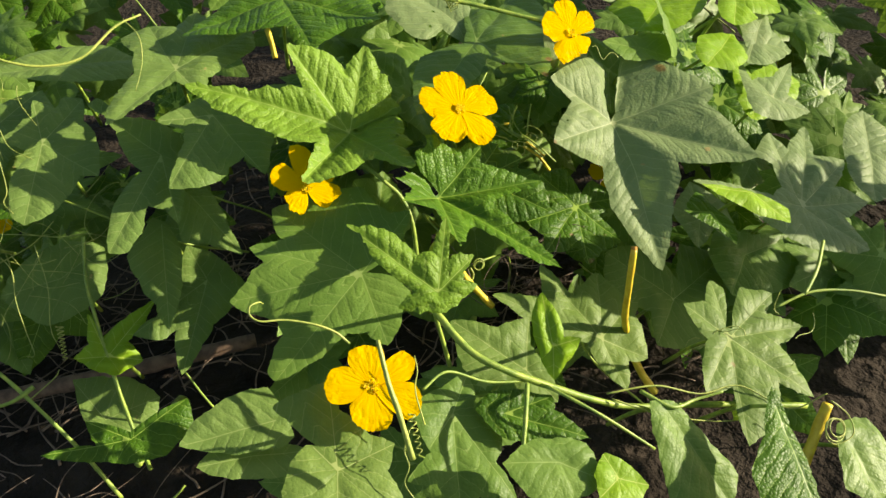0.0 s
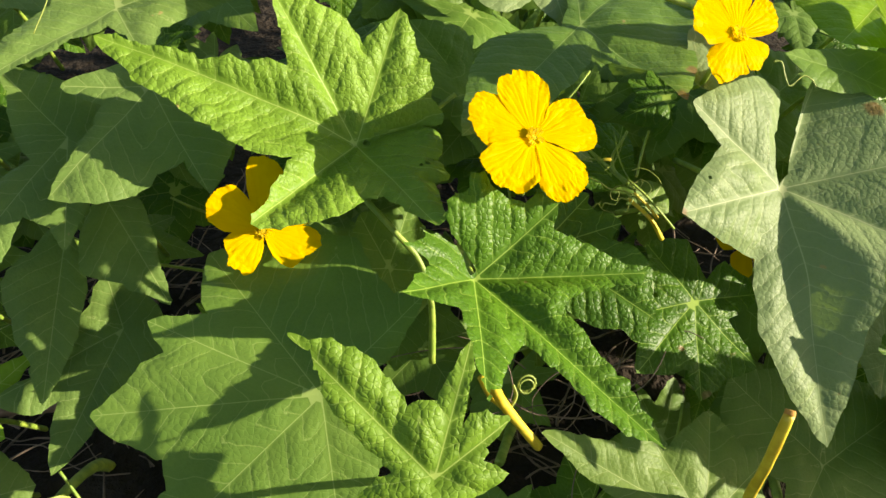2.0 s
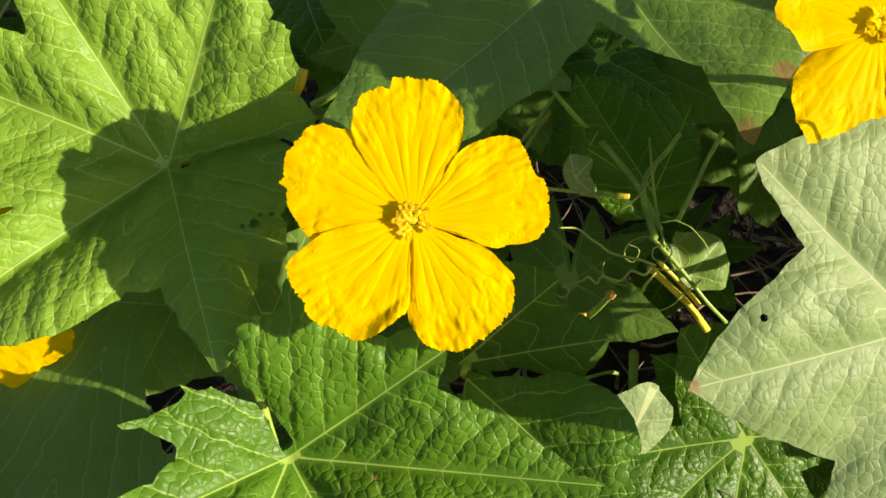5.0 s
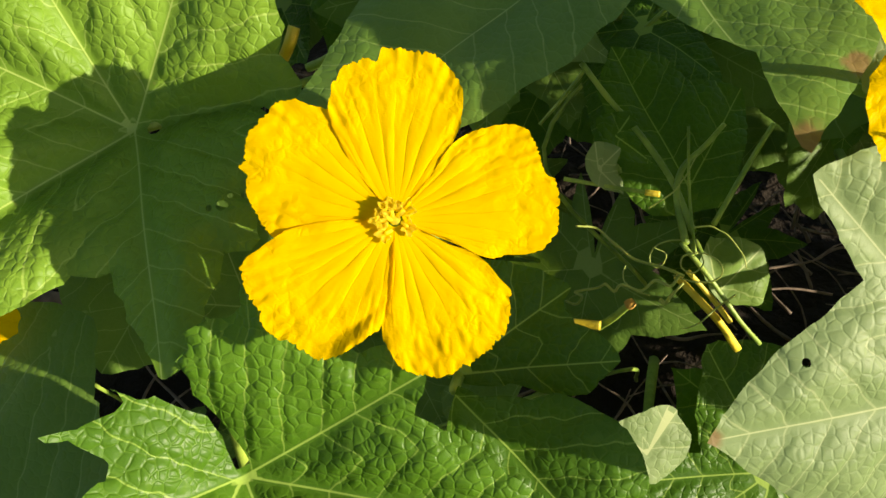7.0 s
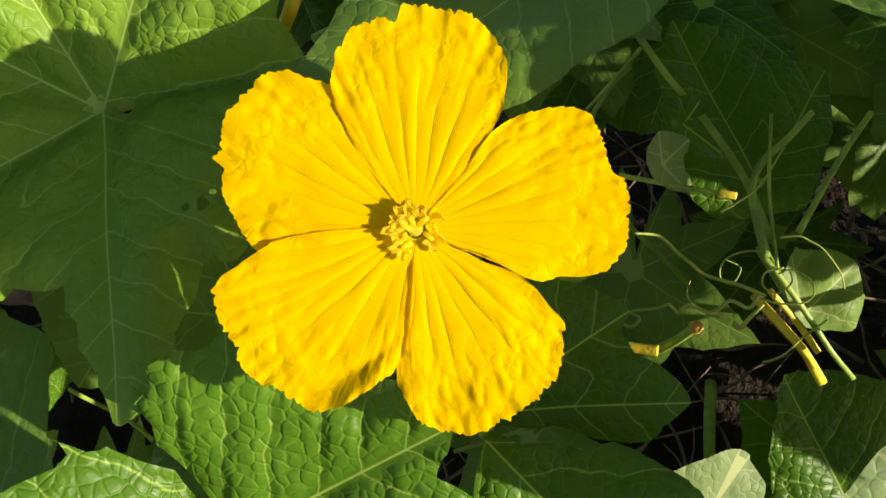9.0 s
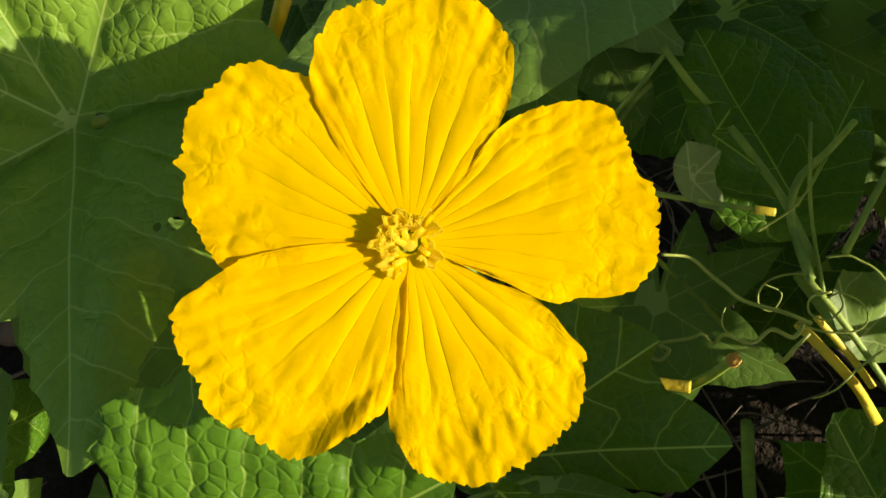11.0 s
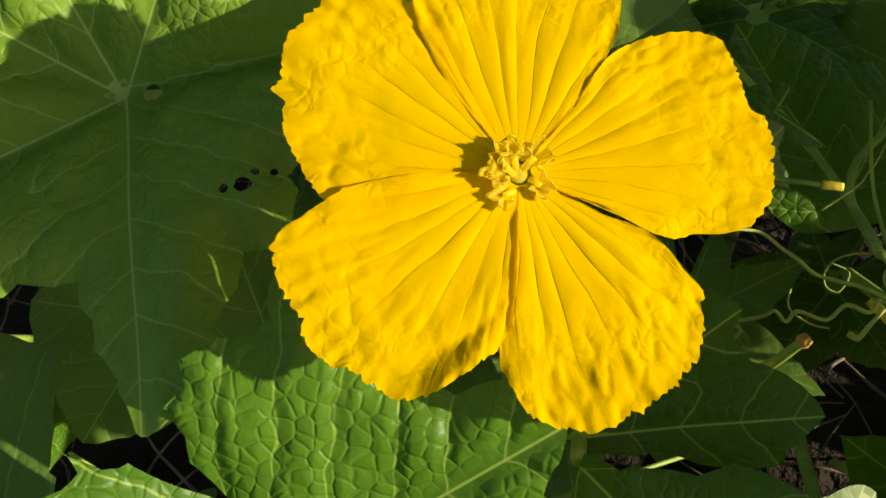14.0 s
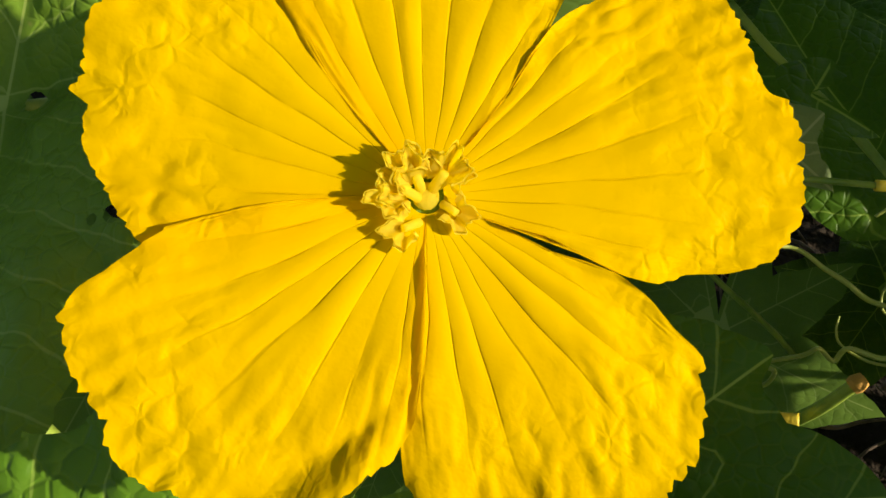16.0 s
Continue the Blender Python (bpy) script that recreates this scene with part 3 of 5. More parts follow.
leaf(vine_top, (-0.2834, 0.1312, -0.1333), -0.25, -0.8,
     [(-125, 9.3), (-119, 4.9), (-97, 2.1), (-71, 3.2), (-64, 5.8), (-27, 3.8), (12, 6), (25, 10.3), (42, 12.8), (59, 10.3), (75, 12.4), (86, 8.6), (107, 8.9), (133, 8.5), (144, 5.4), (-171, 4.5), (-144, 7.7), (-136, 10.1), (-127, 12.5)],
     LEAF_DULL, cell=0.0036, step=0.0018, fold=0.10, rough=0.0010, teeth=0.0012)
leaf(vine_left, (-0.2515, 0.0639, -0.0943), -0.25, -0.5,
     [(-108, 10.4), (-94, 9), (-83, 7.1), (-66, 6.4), (-65, 8), (-63, 9.8), (-40, 7.3), (-20, 7), (10, 4.6), (42, 1.5), (108, 2.7), (159, 3.4), (-172, 5.8), (-146, 3.7), (-131, 5.1), (-124, 8), (-120, 11.1)],
     LEAF_DULL, cell=0.0036, step=0.0018, fold=0.10, rough=0.0010, teeth=0.0012)
leaf(vine_left, (-0.3148, 0.032, -0.1081), -0.25, -0.5,
     [(141, 5.6), (-174, 3.5), (-134, 3), (-131, 7.4), (-123, 11), (-117, 13.6), (-110, 13.1), (-106, 10.1), (-108, 6.9), (-101, 7.1), (-92, 7.4), (-85, 9.2), (-78, 7.1), (-38, 2.4), (45, 3.7), (94, 4.6), (125, 7.1), (126, 10.2), (134, 10.3), (134, 7.9)],
     LEAF_DULL, cell=0.0036, step=0.0018, fold=0.10, rough=0.0010, teeth=0.0012)
leaf(vine_left, (-0.4418, 0.0746, -0.1436), -0.25, -0.5,
     [(144, 3.5), (172, 4.5), (-175, 2.7), (-125, 1.6), (-127, 2.9), (-123, 5.4), (-115, 7.8), (-108, 10.3), (-101, 11.1), (-89, 9.7), (-71, 7.5), (-52, 5.8), (-42, 7.4), (11, 5.7), (35, 5.3), (55, 7.8), (70, 7.3), (73, 5.4), (97, 6.2), (104, 4.1)],
     LEAF_DULL, cell=0.0036, step=0.0018, fold=0.10, rough=0.0010, teeth=0.0012)
leaf(vine_left, (-0.494, 0.117, -0.19), -0.25, -0.6,
     [(-99, 10.7), (-78, 5.6), (-7, 6.1), (50, 7), (156, 2.7), (-125, 6.9), (-112, 14.7)],
     LEAF_DULL)
leaf(vine_left, (-0.427, 0.194, -0.26), -0.25, -0.8,
     [(-107, 3.4), (-19, 7.8), (10, 9.1), (47, 6.4), (142, 4.6), (-169, 8.4)],
     LEAF_DULL)
leaf(vine_left, (-0.524, 0.07, -0.2), -0.25, -0.5,
     [(-85, 6.3), (-44, 6.2), (21, 7.5), (70, 4.2), (163, 3.8), (-128, 8.2)],
     LEAF_DULL)
leaf(vine_left, (-0.2944, -0.0151, -0.1274), -0.25, -0.3,
     [(-80, 6.3), (-69, 7.5), (-60, 9), (-54, 6.3), (-36, 3.8), (21, 2.2), (162, 1), (-128, 2.8), (-108, 5.6)],
     LEAF_DULL, cell=0.0036, step=0.0018, fold=0.10, rough=0.0010, teeth=0.0012)
leaf(vine_left, (-0.3341, -0.0393, -0.1473), -0.25, -0.3,
     [(-118, 7.1), (-101, 9.8), (-94, 12.7), (-88, 10), (-78, 6.5), (-61, 3.3), (0, 0.6), (130, 1.3), (-151, 2.7), (-141, 5.5)],
     LEAF_DULL, cell=0.0036, step=0.0018, fold=0.10, rough=0.0010, teeth=0.0012)
leaf(vine_left, (-0.46, -0.076, -0.18), -0.25, -0.4,
     [(-107, 6), (-78, 4.9), (-29, 5.1), (36, 6.2), (81, 4.9), (148, 4.6), (-168, 6.4)],
     LEAF_DULL)
leaf(vine_left, (-0.2976, -0.1115, -0.1577), -0.25, -0.4,
     [(83, 3.8), (109, 5.2), (141, 3.3), (-158, 3.7), (-148, 7.2), (-147, 10.4), (-131, 8.9), (-127, 7), (-119, 9.4), (-111, 11.8), (-102, 7.9), (-91, 5.5), (-62, 4.3), (-20, 4.6), (16, 3.2), (59, 3.3)],
     LEAF_DULL, cell=0.0036, step=0.0018, fold=0.10, rough=0.0010, teeth=0.0012)
leaf(vine_shoot, (-0.415, -0.174, -0.13), -0.25, -0.3,
     [(-76, 2.2), (-15, 3.8), (29, 2.6), (44, 8, 14), (97, 2.2), (106, 5.2, 10), (135, 2.4), (174, 3.5)],
     LEAF_LIME, label="young folded light green leaf", fold=0.5)
leaf(vine_shoot, (-0.393, -0.26, -0.06), -0.25, -0.5,
     [(-154, 3.9), (-36, 3.9), (3, 6), (29, 6.7, 9), (91, 0.8), (147, 5), (-178, 3.3), (-177, 8.4, 9)],
     LEAF_GREEN)
leaf(vine_left, (-0.437, -0.244, -0.16), -0.25, -0.4,
     [(-106, 3), (-34, 5.3), (15, 6.3), (58, 5.3), (120, 6.1)],
     LEAF_DULL)
leaf(vine_top, (-0.148, 0.209, -0.17), 0, -0.9,
     [(-85, 6.8), (-81, 11.9), (-53, 10.8), (-38, 13.6), (27, 8), (84, 5.9), (-175, 7.8), (-156, 13.3)],
     LEAF_GREEN)
leaf(vine_right, (0.279, -0.154, -0.04), -0.25, -0.5,
     [(-98, 2.3), (-77, 4.6), (-45, 3.2), (105, 3), (174, 3.7)],
     LEAF_GREEN, None)
leaf(vine_right, (0.31, -0.142, 0.0), -0.25, -0.5,
     [(-139, 2.7), (-55, 5.2), (-32, 4.5), (157, 2.3), (165, 6.4)],
     LEAF_LIME)
leaf(vine_right, (0.113, -0.328, 0.1), -0.25, -0.4,
     [(143, 1.9), (-130, 3.6), (-113, 7.4), (-109, 9.8), (-72, 10.1), (-54, 8.8), (-49, 5.1), (-27, 2.6), (33, 1.4)],
     LEAF_BROAD)
leaf(vine_right, (0.206, -0.342, 0.13), -0.25, -0.5,
     [(-138, 3.4), (-137, 8), (-119, 10.4), (-95, 10.5), (-86, 6.7), (-71, 2.2), (74, 1.9)],
     LEAF_GREEN)
leaf(vine_right, (0.282, -0.401, 0.12), -0.25, -0.5,
     [(-134, 4.7), (-87, 5.4), (-15, 4.4), (36, 4.2), (100, 2.4)],
     LEAF_BROAD)
leaf(vine_right, (-0.017, -0.333, 0.16), -0.25, -0.5,
     [(-149, 4.3), (-87, 3.3), (-34, 4.2), (21, 3.2), (124, 2.8), (170, 5.1)],
     LEAF_BROAD, None)
leaf(vine_right, (0.028, -0.356, 0.17), -0.25, -0.4,
     [(-154, 2.7), (-78, 2.4), (-24, 2.8), (52, 1.7), (105, 2.3), (153, 2.1)],
     LEAF_LIME, None)
leaf(vine_main, (-0.15, -0.075, -0.16), -0.25, -0.4,
     [(-150, 4.6), (-110, 5.5), (-70, 4.2), (-35, 5.4), (0, 4.2), (40, 5.6), (75, 4.2), (110, 5.5), (150, 4.0), (180, 5.0)],
     LEAF_BROAD, None)
leaf(vine_main, (-0.089, -0.075, -0.135), -0.25, -0.2,
     [(-76, 4.6), (-40, 4.0), (-6, 5.2), (30, 4.2), (69, 5.5), (91, 4.4), (116, 5.0), (142, 3.6), (180, 4.4), (-136, 3.4)],
     LEAF_BROAD, None)
leaf(vine_main, (0.068, 0.021, -0.13), -0.25, -0.8,
     [(-100, 0.9), (-27, 1.8), (92, 0.1), (42, 1.2), (65, 1.3), (143, 1.1)],
     LEAF_GREEN, None)
leaf(vine_main, (-0.029, 0.094, -0.19), -0.25, -0.5,
     [(-128, 4.2), (-77, 3.8), (10, 2.8), (66, 4.9), (125, 5.3), (176, 5)],
     LEAF_BROAD, None)
leaf(vine_right, (0.247, 0.052, -0.06), -0.25, -0.5,
     [(-150, 3.7), (-67, 1.8), (-23, 5.7), (22, 5.5), (129, 2.4), (168, 5.1)],
     LEAF_BROAD)
leaf(vine_right, (0.16, 0.076, -0.088), -0.1, -0.4,
     [(-125, 3.5), (-87, 3.8), (-37, 3.5), (51, 4), (137, 2.5)],
     LEAF_PALE, None)
leaf(vine_far, (0.414, -0.017, -0.11), -0.3, -0.4,
     [(-168, 3.6), (-126, 5.1), (-34, 4.9), (11, 8.5), (42, 6.9), (80, 2.9), (111, 4.9)],
     LEAF_LIME, None)
leaf(vine_far, (0.412, 0.045, -0.09), -0.25, -0.6,
     [(-144, 1.3), (-129, 5.1), (-85, 4.2), (-20, 5.2), (38, 5), (68, 5.3), (103, 4.1)],
     LEAF_PALE, None)
leaf(vine_far, (0.434, 0.121, -0.12), -0.25, -0.6,
     [(-135, 3.6), (-109, 5.4), (-54, 5.7), (17, 4.4), (37, 0.7), (83, 4.1), (147, 2.6)],
     LEAF_LIME, None)
leaf(vine_right, (0.362, -0.216, -0.13), -0.25, -0.4,
     [(-133, 6.9), (-77, 5.8), (-24, 9.4), (11, 9.7), (47, 3.6), (126, 4.8), (174, 5.5)],
     LEAF_BROAD, None)
leaf(vine_right, (0.301, -0.158, -0.11), -0.25, -0.4,
     [(-118, 4.5), (-46, 2.2), (-47, 5.8), (19, 5.1), (82, 5.1), (164, 3.9)],
     LEAF_PALE, None)
leaf(vine_far, (0.3512, 0.0374, -0.0658), -0.3, -0.6,
     [(-166, 4.6), (-142, 4.9), (-97, 3.8), (-22, 3.6), (42, 3.9), (95, 2.5), (149, 3.3)],
     LEAF_LIME, (0.0, 0.0, -0.12), label="small lime green leaf", step=0.002, teeth=0.0008)
leaf(vine_far, (0.401, 0.0952, -0.0944), -0.3, -0.6,
     [(-142, 4.4), (-121, 4.7), (-52, 3.3), (11, 1.8), (50, 3.7), (67, 7.6), (93, 2.8), (-175, 2.8)],
     LEAF_LIME, (0.0, 0.0, -0.12), label="small lime green leaf", step=0.002, teeth=0.0008)
leaf(vine_right, (0.25, 0.055, -0.17), -0.25, -0.5,
     [(-150, 5.5), (-110, 7.5), (-75, 5.0), (-35, 7.0), (0, 5.0), (40, 7.5), (75, 5.0), (110, 7.0), (150, 5.0), (180, 6.5)],
     LEAF_BROAD, (0.0, 0.0, -0.12))

# ---- stems, stalks and tendrils ----
def stem(vine, name, points, r0, r1, material, label="", sides=8):
    return part(name, tube(smooth_line([bank(*p) for p in points], 9), r0, r1, sides, 0.07, 0.18), material, vine, label)


stem(vine_main, "stem", [(-0.083, -0.189, 0.085), (-0.061, -0.231, 0.1), (-0.035, -0.254, 0.105), (-0.002, -0.275, 0.1), (0.047, -0.303, 0.09), (0.095, -0.324, 0.07), (0.178, -0.344, 0.05), (0.294, -0.374, 0.04)], 0.0035, 0.003, STEM_GREEN)
stem(vine_main, "stem", [(-0.073, -0.247, 0.05), (-0.078, -0.22, 0.07), (-0.083, -0.19, 0.086)], 0.002, 0.0018, STEM_GREEN)
stem(vine_main, "stem", [(-0.114, -0.252, 0.13), (-0.088, -0.243, 0.12), (-0.053, -0.261, 0.11), (-0.011, -0.271, 0.1)], 0.0014, 0.0012, STEM_GREEN)
stem(vine_main, "stem", [(-0.002, -0.277, 0.1), (0.004, -0.281, 0.12), (0.038, -0.31, 0.13), (0.085, -0.354, 0.12)], 0.0018, 0.0014, STEM_GREEN)
stem(vine_main, "stem", [(-0.017, -0.271, 0.11), (-0.029, -0.293, 0.13), (-0.04, -0.319, 0.14)], 0.0022, 0.0018, STEM_GREEN)
stem(vine_right, "stem", [(0.154, -0.176, 0.01), (0.152, -0.216, -0.02), (0.157, -0.254, -0.062), (0.171, -0.291, -0.098), (0.18, -0.324, -0.105), (0.195, -0.355, -0.11)], 0.004, 0.0044, STEM_YELLOW, "yellow cut stalk")
stem(vine_main, "stem", [(-0.104, -0.026, -0.05), (-0.086, -0.048, -0.05), (-0.07, -0.069, -0.055), (-0.063, -0.098, -0.06), (-0.063, -0.142, -0.08)], 0.0022, 0.0026, STEM_GREEN)
stem(vine_main, "stem", [(-0.031, -0.151, -0.06), (-0.025, -0.164, -0.065), (-0.013, -0.177, -0.07)], 0.0026, 0.0026, STEM_YELLOW, "yellow cut stalk")
stem(vine_main, "stem", [(-0.024, -0.156, -0.05), (-0.015, -0.173, -0.06), (0.011, -0.208, -0.08)], 0.0038, 0.0036, STEM_YELLOW, "yellow cut stalk")
stem(vine_main, "stem", [(-0.149, -0.197, 0.2), (-0.148, -0.231, 0.205), (-0.145, -0.253, 0.205), (-0.141, -0.292, 0.2)], 0.0017, 0.0023, TENDRIL)
stem(vine_shoot, "stem", [(-0.418, -0.038, -0.14), (-0.424, -0.088, -0.14), (-0.42, -0.136, -0.135), (-0.414, -0.183, -0.13), (-0.408, -0.223, -0.125), (-0.401, -0.26, -0.12), (-0.396, -0.307, -0.14)], 0.0017, 0.0022, STEM_GREEN)
stem(vine_left, "stem", [(-0.55, -0.122, -0.1), (-0.516, -0.167, -0.1), (-0.497, -0.194, -0.1), (-0.457, -0.263, -0.11), (-0.429, -0.329, -0.13)], 0.002, 0.0024, STEM_GREEN)
stem(vine_left, "stem", [(-0.486, -0.188, -0.1), (-0.506, -0.198, -0.095), (-0.53, -0.201, -0.09)], 0.0028, 0.0016, STEM_GREEN)
stem(vine_top, "stem", [(-0.471, 0.162, -0.03), (-0.446, 0.143, -0.04), (-0.409, 0.131, -0.05), (-0.369, 0.136, -0.06), (-0.331, 0.167, -0.07), (-0.304, 0.18, -0.08)], 0.00161, 0.00124, TENDRIL)
stem(vine_top, "stem", [(-0.005, 0.184, -0.1), (0.028, 0.156, -0.09), (0.07, 0.14, -0.09), (0.136, 0.111, -0.085), (0.165, 0.09, -0.06)], 0.003, 0.0022, STEM_GREEN)
stem(vine_top, "stem", [(-0.171, 0.184, -0.2), (-0.169, 0.167, -0.2), (-0.168, 0.146, -0.2)], 0.0032, 0.0032, STEM_YELLOW, "yellow cut stalk")
stem(vine_right, "stem", [(0.272, -0.358, 0.11), (0.258, -0.387, 0.1), (0.237, -0.427, 0.09)], 0.0058, 0.0058, STEM_YELLOW, "yellow cut stalk")
stem(vine_main, "stem", [(-0.057, 0.055, -0.1), (-0.059, 0.048, -0.1), (-0.066, 0.04, -0.11)], 0.0022, 0.0022, STEM_YELLOW, "yellow cut stalk")
stem(vine_main, "stem", [(-0.032, 0.056, -0.12), (-0.05, 0.043, -0.12), (-0.061, 0.038, -0.13)], 0.002, 0.002, STEM_GREEN)
stem(vine_main, "tendril", [(-0.168, -0.198, 0.15), (-0.178, -0.186, 0.155), (-0.194, -0.176, 0.16), (-0.215, -0.168, 0.165), (-0.233, -0.165, 0.17), (-0.24, -0.159, 0.17), (-0.239, -0.152, 0.17), (-0.232, -0.15, 0.165), (-0.229, -0.152, 0.16)], 0.00105, 0.00056, TENDRIL, sides=6)
stem(vine_right, "tendril", [(0.159, 0.048, 0.002), (0.164, 0.047, 0.002), (0.166, 0.037, 0.002), (0.169, 0.032, 0.002), (0.178, 0.038, 0.002), (0.184, 0.035, 0.002), (0.186, 0.031, 0.002)], 0.00062, 0.00037, TENDRIL, sides=6)
stem(vine_left, "tendril", [(-0.456, 0.153, -0.05), (-0.469, 0.118, -0.06), (-0.482, 0.081, -0.06), (-0.491, 0.051, -0.06), (-0.51, 0.034, -0.06)], 0.00062, 0.00043, TENDRIL, sides=6)
stem(vine_left, "tendril", [(-0.473, 0.114, -0.055), (-0.471, 0.08, -0.06), (-0.465, 0.047, -0.06), (-0.463, 0.014, -0.06), (-0.468, 0.001, -0.06), (-0.461, -0.011, -0.06)], 0.00062, 0.00037, TENDRIL, sides=6)
stem(vine_left, "tendril", [(-0.472, 0.112, -0.055), (-0.461, 0.085, -0.06), (-0.453, 0.057, -0.06), (-0.433, 0.04, -0.06)], 0.00056, 0.00037, TENDRIL, sides=6)
stem(vine_left, "tendril", [(-0.323, 0.178, -0.08), (-0.31, 0.157, -0.08), (-0.312, 0.128, -0.08), (-0.324, 0.099, -0.08)], 0.00068, 0.00037, TENDRIL, sides=6)
stem(vine_left, "tendril", [(-0.509, -0.035, -0.12), (-0.492, -0.06, -0.12), (-0.493, -0.094, -0.12), (-0.489, -0.129, -0.12), (-0.485, -0.155, -0.12), (-0.493, -0.156, -0.12)], 0.00062, 0.00037, TENDRIL, sides=6)
stem(vine_left, "tendril", [(-0.521, -0.014, -0.14), (-0.474, -0.025, -0.13), (-0.441, -0.034, -0.13), (-0.408, -0.037, -0.13), (-0.375, -0.052, -0.13)], 0.0005, 0.00037, TENDRIL, sides=6)
stem(vine_left, "tendril", [(-0.509, -0.052, -0.13), (-0.469, -0.037, -0.13), (-0.443, -0.016, -0.13)], 0.00056, 0.00043, TENDRIL, sides=6)
stem(vine_left, "tendril", [(-0.494, -0.041, -0.13), (-0.467, -0.084, -0.13), (-0.428, -0.088, -0.13)], 0.00043, 0.00031, TENDRIL, sides=6)
stem(vine_left, "tendril", [(-0.464, -0.039, -0.12), (-0.459, -0.086, -0.12), (-0.464, -0.131, -0.12), (-0.459, -0.154, -0.12)], 0.0005, 0.00037, TENDRIL, sides=6)
stem(vine_left, "tendril", [(-0.491, -0.2, -0.1), (-0.465, -0.184, -0.1), (-0.458, -0.176, -0.1)], 0.00068, 0.0005, TENDRIL, sides=6)
stem(vine_main, "tendril", [(-0.137, -0.273, 0.18), (-0.144, -0.288, 0.18), (-0.143, -0.301, 0.18), (-0.149, -0.313, 0.18), (-0.144, -0.327, 0.18)], 0.00056, 0.00037, TENDRIL, sides=6)
stem(vine_main, "tendril", [(-0.123, -0.274, 0.17), (-0.125, -0.246, 0.17), (-0.12, -0.23, 0.17), (-0.12, -0.218, 0.17)], 0.00062, 0.00043, TENDRIL, sides=6)
stem(vine_right, "tendril", [(0.27, -0.353, 0.12), (0.284, -0.37, 0.12), (0.285, -0.389, 0.12), (0.265, -0.394, 0.12), (0.256, -0.384, 0.12), (0.262, -0.372, 0.12)], 0.00074, 0.0005, TENDRIL, sides=6)
stem(vine_right, "tendril", [(0.062, -0.301, 0.09), (0.112, -0.305, 0.09), (0.157, -0.324, 0.085), (0.202, -0.327, 0.08), (0.243, -0.358, 0.09), (0.274, -0.348, 0.11)], 0.00099, 0.00062, TENDRIL, sides=6)
stem(vine_right, "tendril", [(0.066, -0.307, 0.09), (0.111, -0.333, 0.09), (0.173, -0.355, 0.085), (0.23, -0.36, 0.09)], 0.00087, 0.00056, TENDRIL, sides=6)
stem(vine_right, "stem", [(0.095, -0.306, 0.09), (0.119, -0.326, 0.1), (0.148, -0.327, 0.09), (0.178, -0.326, 0.09)], 0.0022, 0.0014, STEM_GREEN)
stem(vine_right, "stem", [(0.29, -0.267, 0.03), (0.333, -0.26, 0.03), (0.38, -0.268, 0.03), (0.432, -0.287, 0.03)], 0.0016, 0.0014, STEM_GREEN)
stem(vine_right, "stem", [(0.326, -0.261, 0.03), (0.354, -0.238, 0.02), (0.383, -0.211, 0)], 0.0022, 0.0018, STEM_GREEN)
stem(vine_main, "tendril", [(-0.007, -0.16, -0.07), (-0.005, -0.168, -0.07), (-0.01, -0.177, -0.07)], 0.0012, 0.001, TENDRIL, sides=6)
stem(vine_main, "stem", [(0.155, -0.173, 0.01), (0.154, -0.176, 0.01)], 0.0036, 0.0042, CUT)

# the crown of shoots, stubs and tendrils deep behind the open flower
stem(vine_right, "stem", [(0.0509, 0.0465, -0.17), (0.064, 0.0325, -0.17), (0.0793, 0.0185, -0.168), (0.0956, 0.0, -0.16), (0.1054, -0.0176, -0.14)], 0.00130, 0.00151, STEM_GREEN)
stem(vine_right, "stem", [(0.0525, 0.0434, -0.17), (0.0444, 0.0306, -0.172), (0.035, 0.0172, -0.175)], 0.00086, 0.00072, STEM_GREEN)
stem(vine_right, "stem", [(0.113, 0.0269, -0.155), (0.1059, 0.0178, -0.15), (0.0978, 0.0073, -0.148), (0.097, -0.0047, -0.145), (0.1, -0.0175, -0.12)], 0.00108, 0.00137, STEM_GREEN)
stem(vine_right, "stem", [(0.135, 0.028, -0.165), (0.1272, 0.0122, -0.16), (0.112, -0.012, -0.135)], 0.00101, 0.00115, STEM_GREEN)
stem(vine_right, "stem", [(0.0493, 0.0032, -0.122), (0.064, 0.0023, -0.121), (0.0815, 0.0014, -0.12)], 0.00094, 0.00079, STEM_GREEN)
stem(vine_right, "stem", [(0.0815, 0.0014, -0.12), (0.0872, 0.0012, -0.12)], 0.0014, 0.0013, STEM_YELLOW)
stem(vine_right, "stem", [(0.097, -0.0153, -0.112), (0.1094, -0.0277, -0.11), (0.1237, -0.0441, -0.112), (0.1343, -0.055, -0.118)], 0.00115, 0.00101, STEM_GREEN)
stem(vine_right, "stem", [(0.0977, -0.0301, -0.115), (0.109, -0.04, -0.116), (0.1183, -0.0492, -0.12), (0.1287, -0.0628, -0.13)], 0.0016, 0.0018, STEM_YELLOW, "yellow shoot")
stem(vine_right, "stem", [(0.101, -0.026, -0.11), (0.112, -0.0365, -0.112), (0.121, -0.0465, -0.116)], 0.0011, 0.0013, STEM_YELLOW, "yellow shoot")
stem(vine_right, "stem", [(0.0967, 0.0264, -0.14), (0.1007, 0.0001, -0.138), (0.1045, -0.022, -0.12)], 0.00058, 0.00058, STEM_GREEN)
stem(vine_right, "stem", [(0.0812, -0.0436, -0.114), (0.0762, -0.0525, -0.121), (0.0706, -0.0613, -0.13)], 0.00166, 0.00187, STEM_GREEN)
